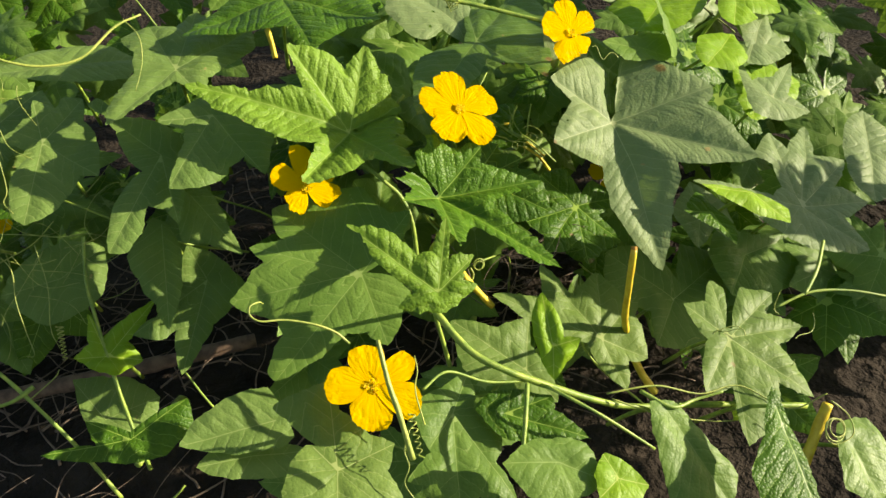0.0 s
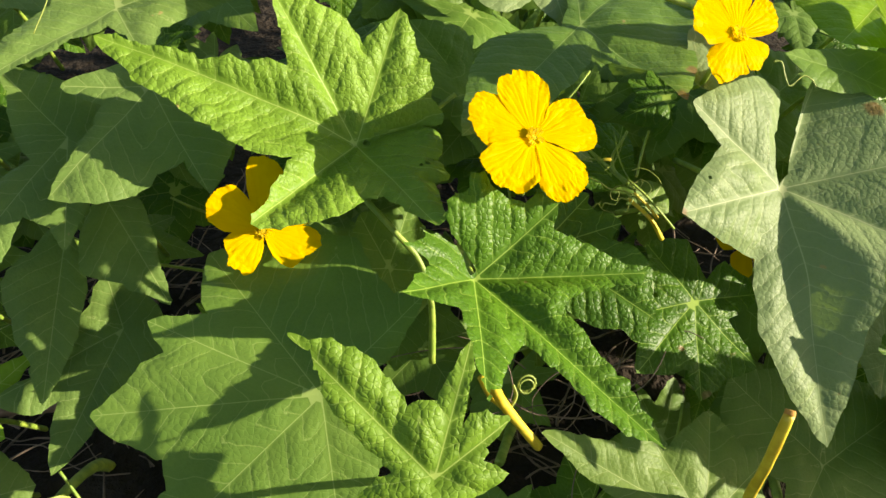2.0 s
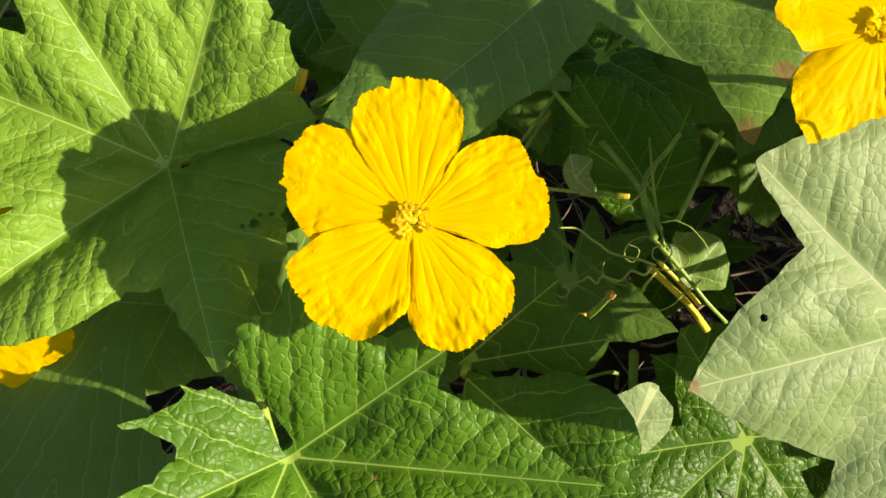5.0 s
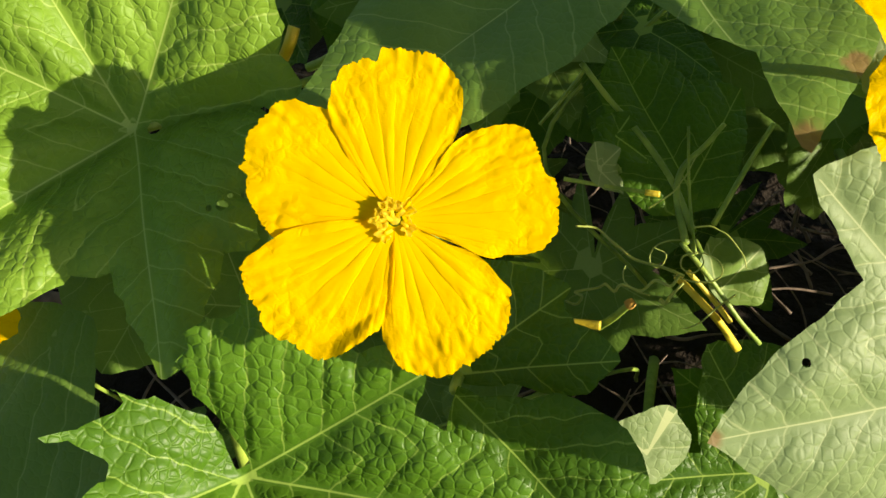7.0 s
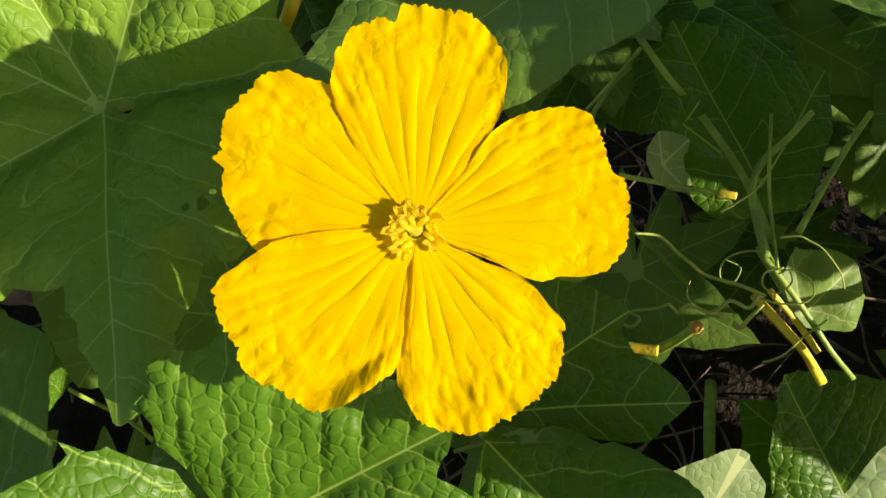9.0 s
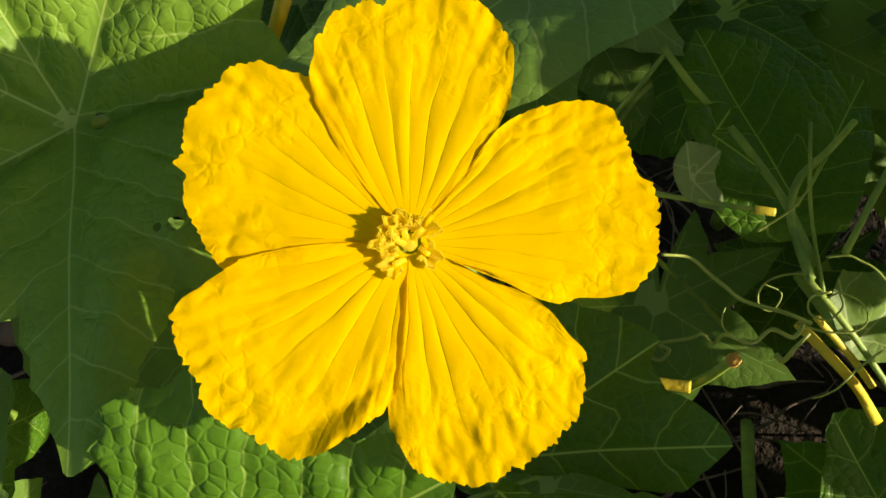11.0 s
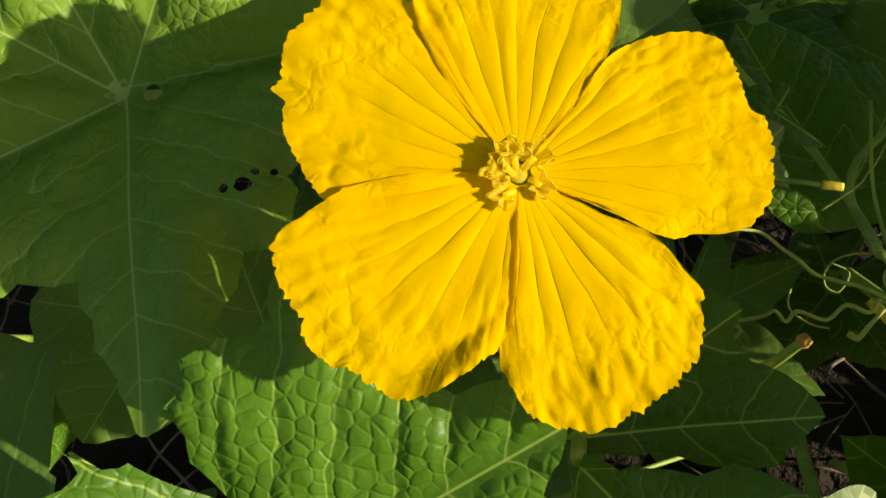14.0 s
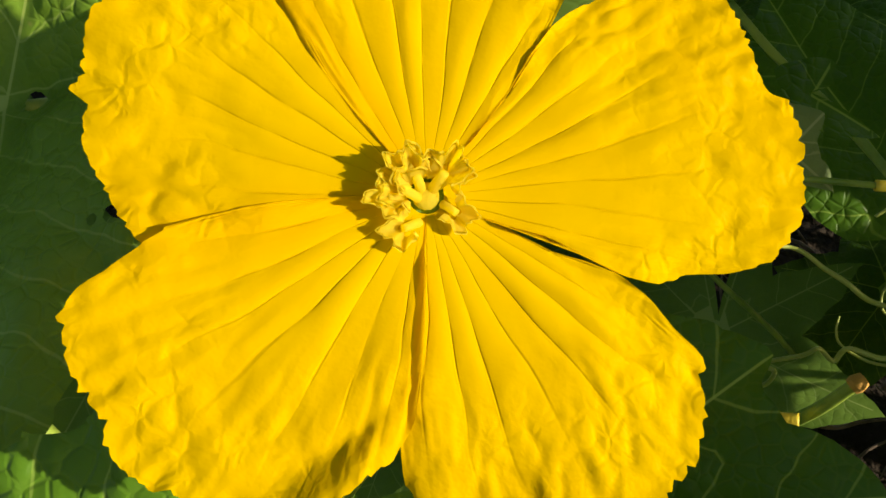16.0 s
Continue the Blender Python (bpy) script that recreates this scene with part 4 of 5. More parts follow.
stem(vine_right, "stem", [(0.0817, -0.0428, -0.1132), (0.0811, -0.0438, -0.1142)], 0.0022, 0.0025, CUT, "browned cut end")
stem(vine_right, "stem", [(0.060, -0.0575, -0.122), (0.066, -0.0570, -0.121), (0.0711, -0.0565, -0.12)], 0.0019, 0.0020, STEM_YELLOW, "yellow stub")
stem(vine_right, "tendril", [(0.0557, -0.0424, -0.105), (0.0597, -0.0432, -0.105), (0.0617, -0.0395, -0.104), (0.0590, -0.0385, -0.106), (0.0672, -0.0354, -0.105), (0.0700, -0.0330, -0.103), (0.0739, -0.0364, -0.106), (0.0763, -0.033, -0.105), (0.084, -0.0345, -0.105), (0.0889, -0.03, -0.106), (0.0946, -0.0312, -0.105), (0.0976, -0.0277, -0.108)], 0.00052, 0.00068, TENDRIL, sides=6)
stem(vine_right, "tendril", [(0.0561, -0.0115, -0.105), (0.0640, -0.0120, -0.107), (0.0698, -0.0156, -0.105), (0.0740, -0.0180, -0.103), (0.0801, -0.0222, -0.105), (0.0916, -0.0245, -0.106), (0.0994, -0.0274, -0.108)], 0.00045, 0.00068, TENDRIL, sides=6)
stem(vine_right, "tendril", [(0.1, -0.031, -0.11), (0.096, -0.036, -0.108), (0.0945, -0.040, -0.11), (0.0925, -0.0395, -0.112)], 0.00052, 0.00097, TENDRIL, sides=6)
leaf(vine_right, (0.0165, -0.0635, -0.0673), 0.0, -0.25,
     [(-30, 0.4), (-3, 2.2), (0, 5.0), (6, 5.4), (13, 6.2), (20, 5.9), (30, 5.0), (40, 5.0), (43, 5.5), (53, 5.1), (66, 4.7), (85, 4.3), (109, 2.6), (150, 1.2)],
     LEAF_GREEN, (-0.01, 0.0, -0.10), label="smooth dark green leaf in the shade", cell=0.003, step=0.0016, fold=0.05, rough=0.0005, pleat=0.0, teeth=0.0008)
leaf(vine_right, (0.02, -0.0635, -0.0541), 0.0, -0.25,
     [(-92, 1.8), (-83, 4.2), (-63, 6.5), (-48, 7.8), (-39, 8.7), (-25, 7.5), (-15, 7.3), (-4, 5.8), (5, 4.3), (2, 2.6), (-2, 1.0), (60, 0.3)],
     LEAF_GREEN, (0.0, 0.0, -0.10), cell=0.003, step=0.0016, fold=0.08, rough=0.0007, teeth=0.0012)
leaf(vine_right, (0.0948, -0.1013, -0.0991), -0.4, -0.3,
     [(-4, 1.8), (26, 2.1), (59, 2.2), (71, 2.2), (104, 1.7), (145, 2.0), (-171, 1.2), (-126, 1.1), (-64, 1.3)],
     LEAF_PALE, (0.01, 0.0, -0.10), label="small pale rounded leaf", cell=0.003, step=0.0016, teeth=0.0002, fold=0.03, holes=((160, 1.3, 0.9),))
leaf(vine_right, (0.1407, -0.1055, -0.1494), -0.1, -0.3,
     [(148, 4.0), (137, 3.2), (113, 2.4), (68, 3.4), (47, 4.0), (4, 3.6), (-46, 3.0), (-101, 3.4), (-134, 4.0), (-166, 3.0)],
     LEAF_GREEN, None, teeth=0.0006)
leaf(vine_right, (0.1069, -0.0073, -0.185), -0.1, -0.4,
     [(48, 3.6), (69, 5.4), (97, 5.2), (110, 6.8), (124, 7.7), (137, 6.4), (146, 4.6), (177, 3.7), (-140, 2.2), (-23, 1.8)],
     LEAF_GREEN, None, cell=0.004, teeth=0.0006)
leaf(vine_right, (0.1159, -0.038, -0.1238), -0.5, -0.3,
     [(-55, 0.5), (-8, 1.9), (27, 2.5), (50, 2.7), (83, 2.3), (111, 2.3), (132, 1.5), (143, 0.6)],
     LEAF_LIGHT, (0.0, 0.0, -0.08), cell=0.003, step=0.0016, fold=0.3)
leaf(vine_right, (0.0625, 0.0085, -0.121), -0.5, -0.3,
     [(-35, 1.5, 2), (-5, 0.9), (25, 0.8), (52, 1.2, 3), (85, 1.1), (112, 1.1, 3), (150, 0.7), (-120, 0.5)],
     LEAF_PALE, (0.01, -0.01, -0.06), label="small crumpled pale young leaf", cell=0.002, step=0.001, fold=0.6, rough=0.0014, teeth=0.0010)


def coil(vine, place, axis, radius, pitch, turns, thick=0.0007):
    part("tendril", tube(curl(bank(*place), bank_way(*axis), radius, pitch, turns), thick, thick * 0.6, 6), TENDRIL, vine)


coil(vine_left, (-0.458, -0.130, -0.12), (0.02, -1, 0), 0.0035, 0.0042, 9)
coil(vine_top, (0.035, 0.150, -0.09), (0.1, -1, 0.3), 0.008, 0.003, 5)
coil(vine_right, (0.272, -0.372, 0.12), (0.2, 0.1, 1), 0.012, 0.002, 2.2, 0.001)
coil(vine_main, (-0.135, -0.262, 0.175), (0.05, -1, 0.1), 0.003, 0.0055, 6)
coil(vine_main, (-0.004, -0.162, -0.06), (0.1, -0.3, 1), 0.007, 0.002, 2.4, 0.0009)


# ---- flowers ----
def smooth_step(x, low, high):
    k = min(1.0, max(0.0, (x - low) / (high - low)))
    return k * k * (3 - 2 * k)


def petal_rim(turn, length, width, seed):
    """A plain rounded petal's rim, as degrees and centimetres round the flower's heart."""
    half = math.degrees(math.asin(min(0.95, 0.5 * width / (0.74 * length))))
    rim = []
    for k, r in ((-1, 0.22), (-0.96, 0.55), (-0.84, 0.80), (-0.6, 0.94), (-0.3, 0.99), (0, 1.0), (0.3, 0.99), (0.6, 0.94), (0.84, 0.80), (0.96, 0.55), (1, 0.22)):
        rim.append((turn + half * k, length * r * (1 + 0.09 * noise.noise((k * 2.7, seed, 3.0)))))
    return rim


def petal_mesh(rim, seed, lift=0.0, tip=0.0, gap=0.0, rows=44, cols=60, veins=8, ruffle=1.0, curl_at=None):
    """A fan-shaped petal round the flower's heart. rim: (degrees, centimetres), counterclockwise. lift, tip: millimetres by which
    it stands off at its base and at its rim; gap: degrees by which its sides draw in near the base; curl_at: degrees, width and
    millimetres of a stretch of rim that turns up."""
    ways, reach = np.array([p[0] for p in rim]), np.array([p[1] / 100 for p in rim])
    steps = np.linspace(ways[0], ways[-1], cols + 1)
    fine = np.interp(np.linspace(ways[0], ways[-1], cols * 6 + 1), ways, reach)
    soft = np.convolve(np.pad(fine, 6, mode="edge"), np.hanning(15)[1:-1] / np.hanning(15).sum(), mode="valid")[::6]
    bm = bmesh.new()
    layer = bm.loops.layers.uv.new("veins")
    grid, info = [], {}
    for i in range(rows + 1):
        s = (i / rows) ** 0.85
        row = []
        for j, (way, far) in enumerate(zip(steps.tolist(), soft.tolist())):
            c = -1 + 2 * j / cols
            far *= 1 + 0.016 * noise.noise((way * 0.22, seed, 8.0)) + 0.014 * noise.noise((way * 0.7, seed, 2.0)) - 0.026 * max(0.0, noise.noise((way * 1.1, seed, 5.0))) ** 0.7 - 0.004 * abs(noise.noise((way * 2.6, seed, 7.0)))
            r = max(0.0022, far * s)
            draw = gap * math.exp(-((r - 0.0155) / 0.0050) ** 2) + 2.0 * math.exp(-((r - 0.0068) / 0.0018) ** 2)
            a = radians(way - draw * math.copysign(abs(c) ** 7, c))
            x, y = r * math.cos(a), r * math.sin(a)
            q = (c * 0.5 + 0.5) * veins + (0.10 + 0.35 * s) * noise.noise((c * 2.1 + seed, s * 2.2, seed)) + 0.10 * noise.noise((c * 5, s * 7, seed + 4))
            f = q - math.floor(q)
            cushion = math.sin(math.pi * f) ** 0.7
            odd = 0.6 + 1.1 * noise.noise((math.floor(q) * 3.7, seed, 1.0))
            h = 0.00050 * max(0.15, odd) * cushion * smooth_step(r, 0.005, 0.020) * (1 - 0.7 * smooth_step(s, 0.4, 0.95))
            lean_to = noise.noise((math.floor(q) * 5.1, seed, 4.0))
            h += 0.00035 * lean_to * (f - 0.5) * smooth_step(r, 0.010, 0.025)
            split = abs(f - 0.5) * 2
            h -= 0.00022 * math.exp(-(split / 0.16) ** 2) * smooth_step(s, 0.5, 0.68) * smooth_step(noise.noise((math.floor(q) * 2.3, seed, 9.0)), -0.2, 0.2)
            patch = smooth_step(noise.noise((x * 55, y * 55, seed + 12)), -0.25, 0.35)
            puff = noise.noise((r * 130, q * 1.2, seed)) + 0.6 * noise.noise((r * 260, q * 2.3, seed + 2))
            h += 0.00050 * smooth_step(s, 0.25, 0.95) * puff
            crimp = 1 - abs(noise.noise((r * 210, q * 1.9, seed + 6))) * 2.2
            h -= 0.00050 * patch * smooth_step(s, 0.45, 0.9) * max(0.0, crimp) ** 2
            pock = max(0.0, noise.noise((x * 330, y * 330, seed + 15)) - 0.1)
            h -= 0.0008 * (1 - patch * 0.6) * smooth_step(s, 0.55, 0.9) * pock
            h += 0.0008 * s * noise.noise((x * 70, y * 70, seed + 9))
            h += ruffle * (0.0017 * s ** 4 * noise.noise((way * 0.075, seed, 6.0)) + 0.0009 * s ** 9 * noise.noise((way * 0.33, seed, 7.0)))
            h += lift / 1000 + tip / 1000 * s ** 2
            if curl_at:
                h += curl_at[2] / 1000 * smooth_step(s, 0.78, 1.0) * math.exp(-((way - curl_at[0]) / curl_at[1]) ** 2)
            v = bm.verts.new((x, y, h))
            info[v] = (s, (q + 0.5) / 9)
            row.append(v)
        grid.append(row)
    for a, b in zip(grid, grid[1:]):
        for k in range(cols):
            bm.faces.new((a[k], b[k], b[k + 1], a[k + 1]))
    for f in bm.faces:
        for loop in f.loops:
            loop[layer].uv = info[loop.vert]
    return bm


def anther_mesh(seed, size):
    """A stamen: a filament that leans out and carries an anther folded into a crimped, upright frill."""
    rnd = random.Random(seed)
    tall = rnd.uniform(0.75, 1.05)
    neck = Vector((size * 0.34, 0, size * 0.55 * tall))
    bm = tube(smooth_line(((0, 0, 0), (size * 0.12, 0, size * 0.3 * tall), neck), 4), size * 0.13, size * 0.11, 8)
    long, high = 34, 6
    spread, thick = rnd.uniform(1.5, 2.0), size * 0.055
    for side in (-1, 1):
        rows = []
        for k in range(high + 1):
            t = k / high
            row = []
            for j in range(long + 1):
                g = -1 + 2 * j / long
                bend = spread * g
                fold = math.sin(g * 8.5 + seed * 1.7) * (0.05 + 0.10 * t) + 0.05 * t * math.sin(g * 23 + seed)
                out = size * (0.36 + 0.30 * t + fold)
                edge = t * (1 + 0.16 * math.sin(g * 19 + seed) + 0.10 * math.sin(g * 41)) * (1 - 0.55 * g * g)
                p = Vector((neck.x * 0.55 + out * math.cos(bend) * 0.95, out * math.sin(bend) * 0.72, neck.z - size * 0.12 + size * 0.46 * edge * tall))
                p += Vector((math.cos(bend), math.sin(bend), 0.3)) * (side * thick * (1 - 0.5 * t))
                row.append(bm.verts.new(p))
            rows.append(row)
        for a, b in zip(rows, rows[1:]):
            for j in range(long):
                bm.faces.new((a[j], a[j + 1], b[j + 1], b[j]) if side > 0 else (a[j], b[j], b[j + 1], a[j + 1]))
        if side < 0:
            inner = rows
    for a, b in ((inner[-1], rows[-1]), (rows[0], inner[0])):
        for j in range(long):
            bm.faces.new((a[j], a[j + 1], b[j + 1], b[j]))
    return bm


def flower(place, gu, gv, petals, label, seed=1.0, stalk=None, heart=0.0064, name="gourd_flower", **look_of):
    """A five-petalled flower that faces out of the bank. petals: dicts for petal_mesh()."""
    m = plane_pose(*place, gu, gv)
    base = m @ Matrix.Translation((0, 0, -0.004))
    ob = thing(name, label, "flower", "yellow flowers", base.translation)
    for i, shape in enumerate(petals):
        part("petal", petal_mesh(seed=seed * 3.7 + i * 1.3, **{**look_of, **shape}), PETAL, ob, m=m)
    rnd = random.Random(seed * 31)
    for i in range(8):
        out = heart * (rnd.uniform(0.30, 0.50) if i < 5 else 0.12)
        am = m @ Matrix.Rotation(2 * math.pi * i / 5 + seed + rnd.uniform(-0.25, 0.25), 4, "Z") @ Matrix.Translation((out, 0, 0.0)) @ Matrix.Rotation(rnd.uniform(-0.9, 0.9), 4, "Z") @ Matrix.Rotation(rnd.uniform(-0.1, 0.35), 4, "Y")
        part("stamen", anther_mesh(i + int(seed * 10), heart * rnd.uniform(0.62, 0.85)), ANTHER, ob, "pale yellow folded anther", m=am)
    dome = bmesh.new()
    bmesh.ops.create_uvsphere(dome, u_segments=14, v_segments=8, radius=heart * 0.26)
    for v in dome.verts:
        v.co.z = max(v.co.z, -0.001) * 0.6
        v.co *= 1 + 0.12 * noise.noise(v.co * 700)
    part("disc", dome, ANTHER, ob, "pale yellow flower centre", m=m)
    cup = bmesh.new()
    rings = []
    for z, r in ((-0.0012, 0.0046), (-0.004, 0.0052), (-0.008, 0.0040), (-0.013, 0.0028)):
        rings.append([cup.verts.new((r * math.cos(k * math.pi / 6), r * math.sin(k * math.pi / 6), z)) for k in range(12)])
    for a, b in zip(rings, rings[1:]):
        for k in range(12):
            cup.faces.new((a[k], b[k], b[(k + 1) % 12], a[(k + 1) % 12]))
    cup.faces.new(rings[-1][::-1])
    cup.faces.new(rings[0])
    part("calyx", cup, CALYX, ob, "green calyx", m=m)
    for i in range(5):
        sm = m @ Matrix.Rotation(2 * math.pi * (i + 0.5) / 5, 4, "Z")
        part("sepal", tube([sm @ Vector(p) for p in ((0.003, 0, -0.006), (0.008, 0, -0.0035), (0.013, 0, -0.0035), (0.017, 0, -0.005))], 0.0018, 0.0004, 6), CALYX, ob)
    line = [m @ Vector((0, 0, -0.012)), m @ Vector((0.004, -0.004, -0.035))] + [bank(*p) for p in (stalk or [(place[0] + 0.01, place[1] - 0.03, place[2] - 0.10)])]
    part("flower_stalk", tube(smooth_line(line, 6), 0.0020, 0.0022, 7), STEM_GREEN, ob)
    return ob


def round_petals(shapes, seed):
    """Plain petals from (degrees, length, width, lift), in centimetres and millimetres."""
    return [dict(rim=petal_rim(turn, length, width, seed * 3.7 + i * 1.3), lift=lift + 0.35 * (i % 2), tip=1.5) for i, (turn, length, width, lift) in enumerate(shapes)]


flower((0.0047, 0.0075, -0.0138), -0.337, -0.338, (
    dict(rim=[(56, 0.8), (59, 2.4), (62, 3.29), (66, 3.81), (71, 4.33), (76, 4.63), (81, 4.81), (86, 4.89), (96, 4.9), (102, 4.89), (103.5, 4.49), (107, 4.6), (113, 4.61), (118, 4.45), (122, 4.18), (128, 3.66), (132, 3.03), (135, 2.09), (137, 0.8)], lift=0.14, tip=0.2),
    dict(rim=[(120, 0.8), (124, 3.34), (129, 3.66), (134, 4.03), (137, 4.4), (142, 4.63), (148, 4.63), (154, 4.69), (161, 4.66), (166, 4.45), (169, 4.62), (170.5, 4.26), (175, 4.26), (182, 4), (188, 3.73), (194, 3.55), (199, 3.24), (204, 2.3), (207, 0.8)], lift=0.0, tip=-1.5),
    dict(rim=[(187, 0.8), (190, 2.09), (193, 3.03), (196, 3.34), (199, 3.75), (202, 4.24), (205, 4.52), (213, 4.59), (220, 4.59), (228, 4.74), (232, 4.69), (236, 4.51), (242, 4.46), (249, 4.46), (253, 4.25), (259, 3.71), (264, 3.35), (269, 3.13), (273, 2.72), (276, 0.8)], lift=0.2, tip=0.9, curl_at=(259, 7, 3.5)),
    dict(rim=[(266, 0.8), (269, 2.61), (271, 3.34), (274, 3.69), (279, 4.21), (286, 4.52), (293, 4.71), (300.5, 4.7), (302, 4.58), (304, 4.7), (309, 4.67), (319, 4.58), (326, 4.41), (329, 4.31), (332, 4.08), (336, 3.97), (338, 3.45), (341, 3.11), (344, 2.61), (347, 0.8)], lift=0.1, tip=0.0, gap=4.5),
    dict(rim=[(-17.5, 0.8), (-16.5, 2.51), (-15, 3.06), (-10, 3.42), (-8, 3.91), (-4, 4.45), (3, 4.79), (11, 4.85), (19, 4.88), (22, 4.88), (24, 4.62), (30, 4.62), (37, 4.72), (43, 4.65), (47, 4.35), (51, 3.92), (56, 3.34), (60, 2.72), (62, 0.8)], lift=0.2, tip=0.3, gap=4.5)),
    "large open yellow gourd flower with five crinkled petals above leaves", 1.0, None, 0.0067, rows=64, cols=110)
flower((-0.1703, -0.0434, -0.028), -0.35, -0.3, (
       dict(rim=[(56, 0.8), (62, 3.0), (73, 4.5), (80, 5.0), (89, 5.15), (100, 4.95), (106, 3.9), (111, 2.7), (116, 0.8)], lift=0.4),
       dict(rim=[(108, 0.8), (115, 2.5), (123, 3.5), (140, 3.88), (157, 3.87), (174, 3.47), (186, 2.5), (193, 0.8)], lift=0.8, tip=0.5),
       dict(rim=[(180, 0.8), (186, 1.9), (197, 2.6), (218, 2.77), (228, 3.35), (239, 3.1), (248, 3.3), (256, 2.9), (264, 2.0), (274, 0.8)], lift=0.1),
       dict(rim=[(282, 0.8), (287, 1.7), (297, 2.6), (306, 3.04), (328, 3.1), (346, 3.8), (357, 3.78), (369, 3.0), (374, 0.8)], lift=0.5, tip=0.8),
       dict(rim=petal_rim(38, 4.0, 3.0, 4.0), lift=0.0)),
       "yellow gourd flower half hidden behind a lobed leaf", 2.1, [(-0.15, -0.09, -0.09)])
flower((0.150, 0.0725, -0.028), -0.32, -0.4, (
       dict(rim=[(53, 0.8), (57, 4.4), (65, 5.4), (77, 5.2), (93, 4.7), (104, 3.8), (112, 0.8)], lift=0.2),
       dict(rim=[(102, 0.8), (108, 3.4), (120, 3.7), (136, 3.6), (159, 3.6), (184, 3.6), (205, 2.9), (214, 0.8)], lift=0.6),
       dict(rim=[(200, 0.8), (207, 2.6), (220, 3.9), (240, 4.7), (249, 3.9), (263, 3.1), (278, 2.9), (288, 0.8)], lift=0.4, tip=-3.0),
       dict(rim=[(272, 0.8), (280, 2.7), (300, 2.8), (318, 2.5), (340, 2.7), (356, 2.6), (366, 0.8)], lift=0.2, tip=-1.5),
       dict(rim=[(2, 0.8), (11, 2.9), (20, 4.2), (30, 4.8), (44, 5.2), (54, 4.4), (59, 0.8)], lift=0.0)),
       "small yellow gourd flower with drooping lower petals above a pale leaf", 3.2, [(0.14, 0.05, -0.09), (0.10, 0.08, -0.10)])
flower((-0.158, -0.236, 0.160), -0.2, -0.3, (
       dict(rim=[(44, 0.8), (50, 2.5), (60, 3.3), (87, 3.55), (111, 3.45), (124, 2.7), (132, 0.8)], lift=0.2),
       dict(rim=[(120, 0.8), (128, 2.6), (144, 3.55), (167, 3.9), (190, 3.7), (203, 2.4), (212, 0.8)], lift=0.5),
       dict(rim=[(198, 0.8), (208, 2.4), (228, 3.2), (251, 3.6), (278, 3.55), (296, 2.8), (304, 0.8)], lift=0.8),
       dict(rim=[(292, 0.8), (298, 2.8), (306, 4.1), (320, 4.5), (339, 4.2), (355, 3.5), (364, 0.8)], lift=0.4, tip=1.5),
       dict(rim=[(-8, 0.8), (0, 3.3), (20, 4.5), (37, 4.2), (48, 2.7), (54, 0.8)], lift=0.0)),
       "yellow gourd flower behind a thin bud stalk, low on the bank", 4.3, [(-0.15, -0.27, 0.06)])
flower((-0.545, 0.005, -0.19), -0.2, -0.7, round_petals(
       ((60, 4.2, 2.4, 0), (140, 4.2, 2.4, 0), (-10, 4.4, 2.6, 0), (-70, 4.2, 2.4, 0), (-150, 4.2, 2.6, 0)), 5.4),
       "wilting yellow gourd flower among tendrils", 5.4, None, 0.005, ruffle=2.5)
flower((0.262, -0.076, -0.26), -0.3, -0.5, round_petals(
       ((90, 3.6, 3.0, 0), (162, 3.6, 3.0, 0), (18, 3.6, 3.0, 0), (-54, 3.6, 3.0, 0), (-126, 3.6, 3.0, 0)), 6.5),
       "shaded orange-yellow gourd flower deep under leaves", 6.5, None, 0.005)


# ---- understory: shaded leaves below the others ----
def understory_shapes(rnd):
    shapes = []
    for k in range(5):
        lobes = []
        for a, r, n in ((-75, 0.62, 0.40), (-35, 0.72, 0.45), (15, 0.85, 0.50), (90, 1.0, 0.5), (165, 0.85, 0.45), (215, 0.72, 0.40), (255, 0.62, 0.10)):
            lobes.append((a + rnd.uniform(-6, 6), 8.5 * r * rnd.uniform(0.85, 1.15)))
            nxt = {-75: -55, -35: -10, 15: 52, 90: 128, 165: 190, 215: 236, 255: 270}[a]
            lobes.append((nxt, 8.5 * n * rnd.uniform(0.9, 1.1)))
        bm = leaf_mesh(lobes, cell=0.007, step=0.0035, droop=0.22, fold=0.12, seed=k * 3.3)
        me = bpy.data.meshes.new("leaf")
        bm.to_mesh(me)
        bm.free()
        me.materials.append((LEAF_BROAD, LEAF_GREEN)[k % 2])
        me.shade_smooth()
        shapes.append(me)
    return shapes


# lines of sight down to the soil, between the leaves
GAPS = [
    ((-0.239, -0.046, -0.08), (-0.25, -0.009, -0.42)),
    ((-0.25, -0.185, -0.08), (-0.264, -0.204, -0.42)),
    ((-0.257, -0.109, -0.08), (-0.274, -0.097, -0.42)),
    ((-0.063, -0.212, -0.08), (-0.003, -0.242, -0.42)),
    ((0.031, -0.174, -0.08), (0.128, -0.189, -0.42)),
    ((0.223, -0.337, -0.08), (0.397, -0.417, -0.42)),
    ((0.116, -0.366, -0.08), (0.247, -0.457, -0.42)),
    ((-0.076, -0.228, -0.08), (-0.036, -0.285, -0.42)),
    ((0.031, -0.185, -0.08), (0.102, -0.271, -0.42)),
    ((-0.195, 0.106, -0.08), (-0.188, 0.203, -0.42)),
    ((-0.343, 0.069, -0.08), (-0.395, 0.151, -0.42)),
]


def in_gap(p, width):
    return any((p - geometry.intersect_point_line(p, Vector(a), Vector(b))[0]).length < width for a, b in GAPS)


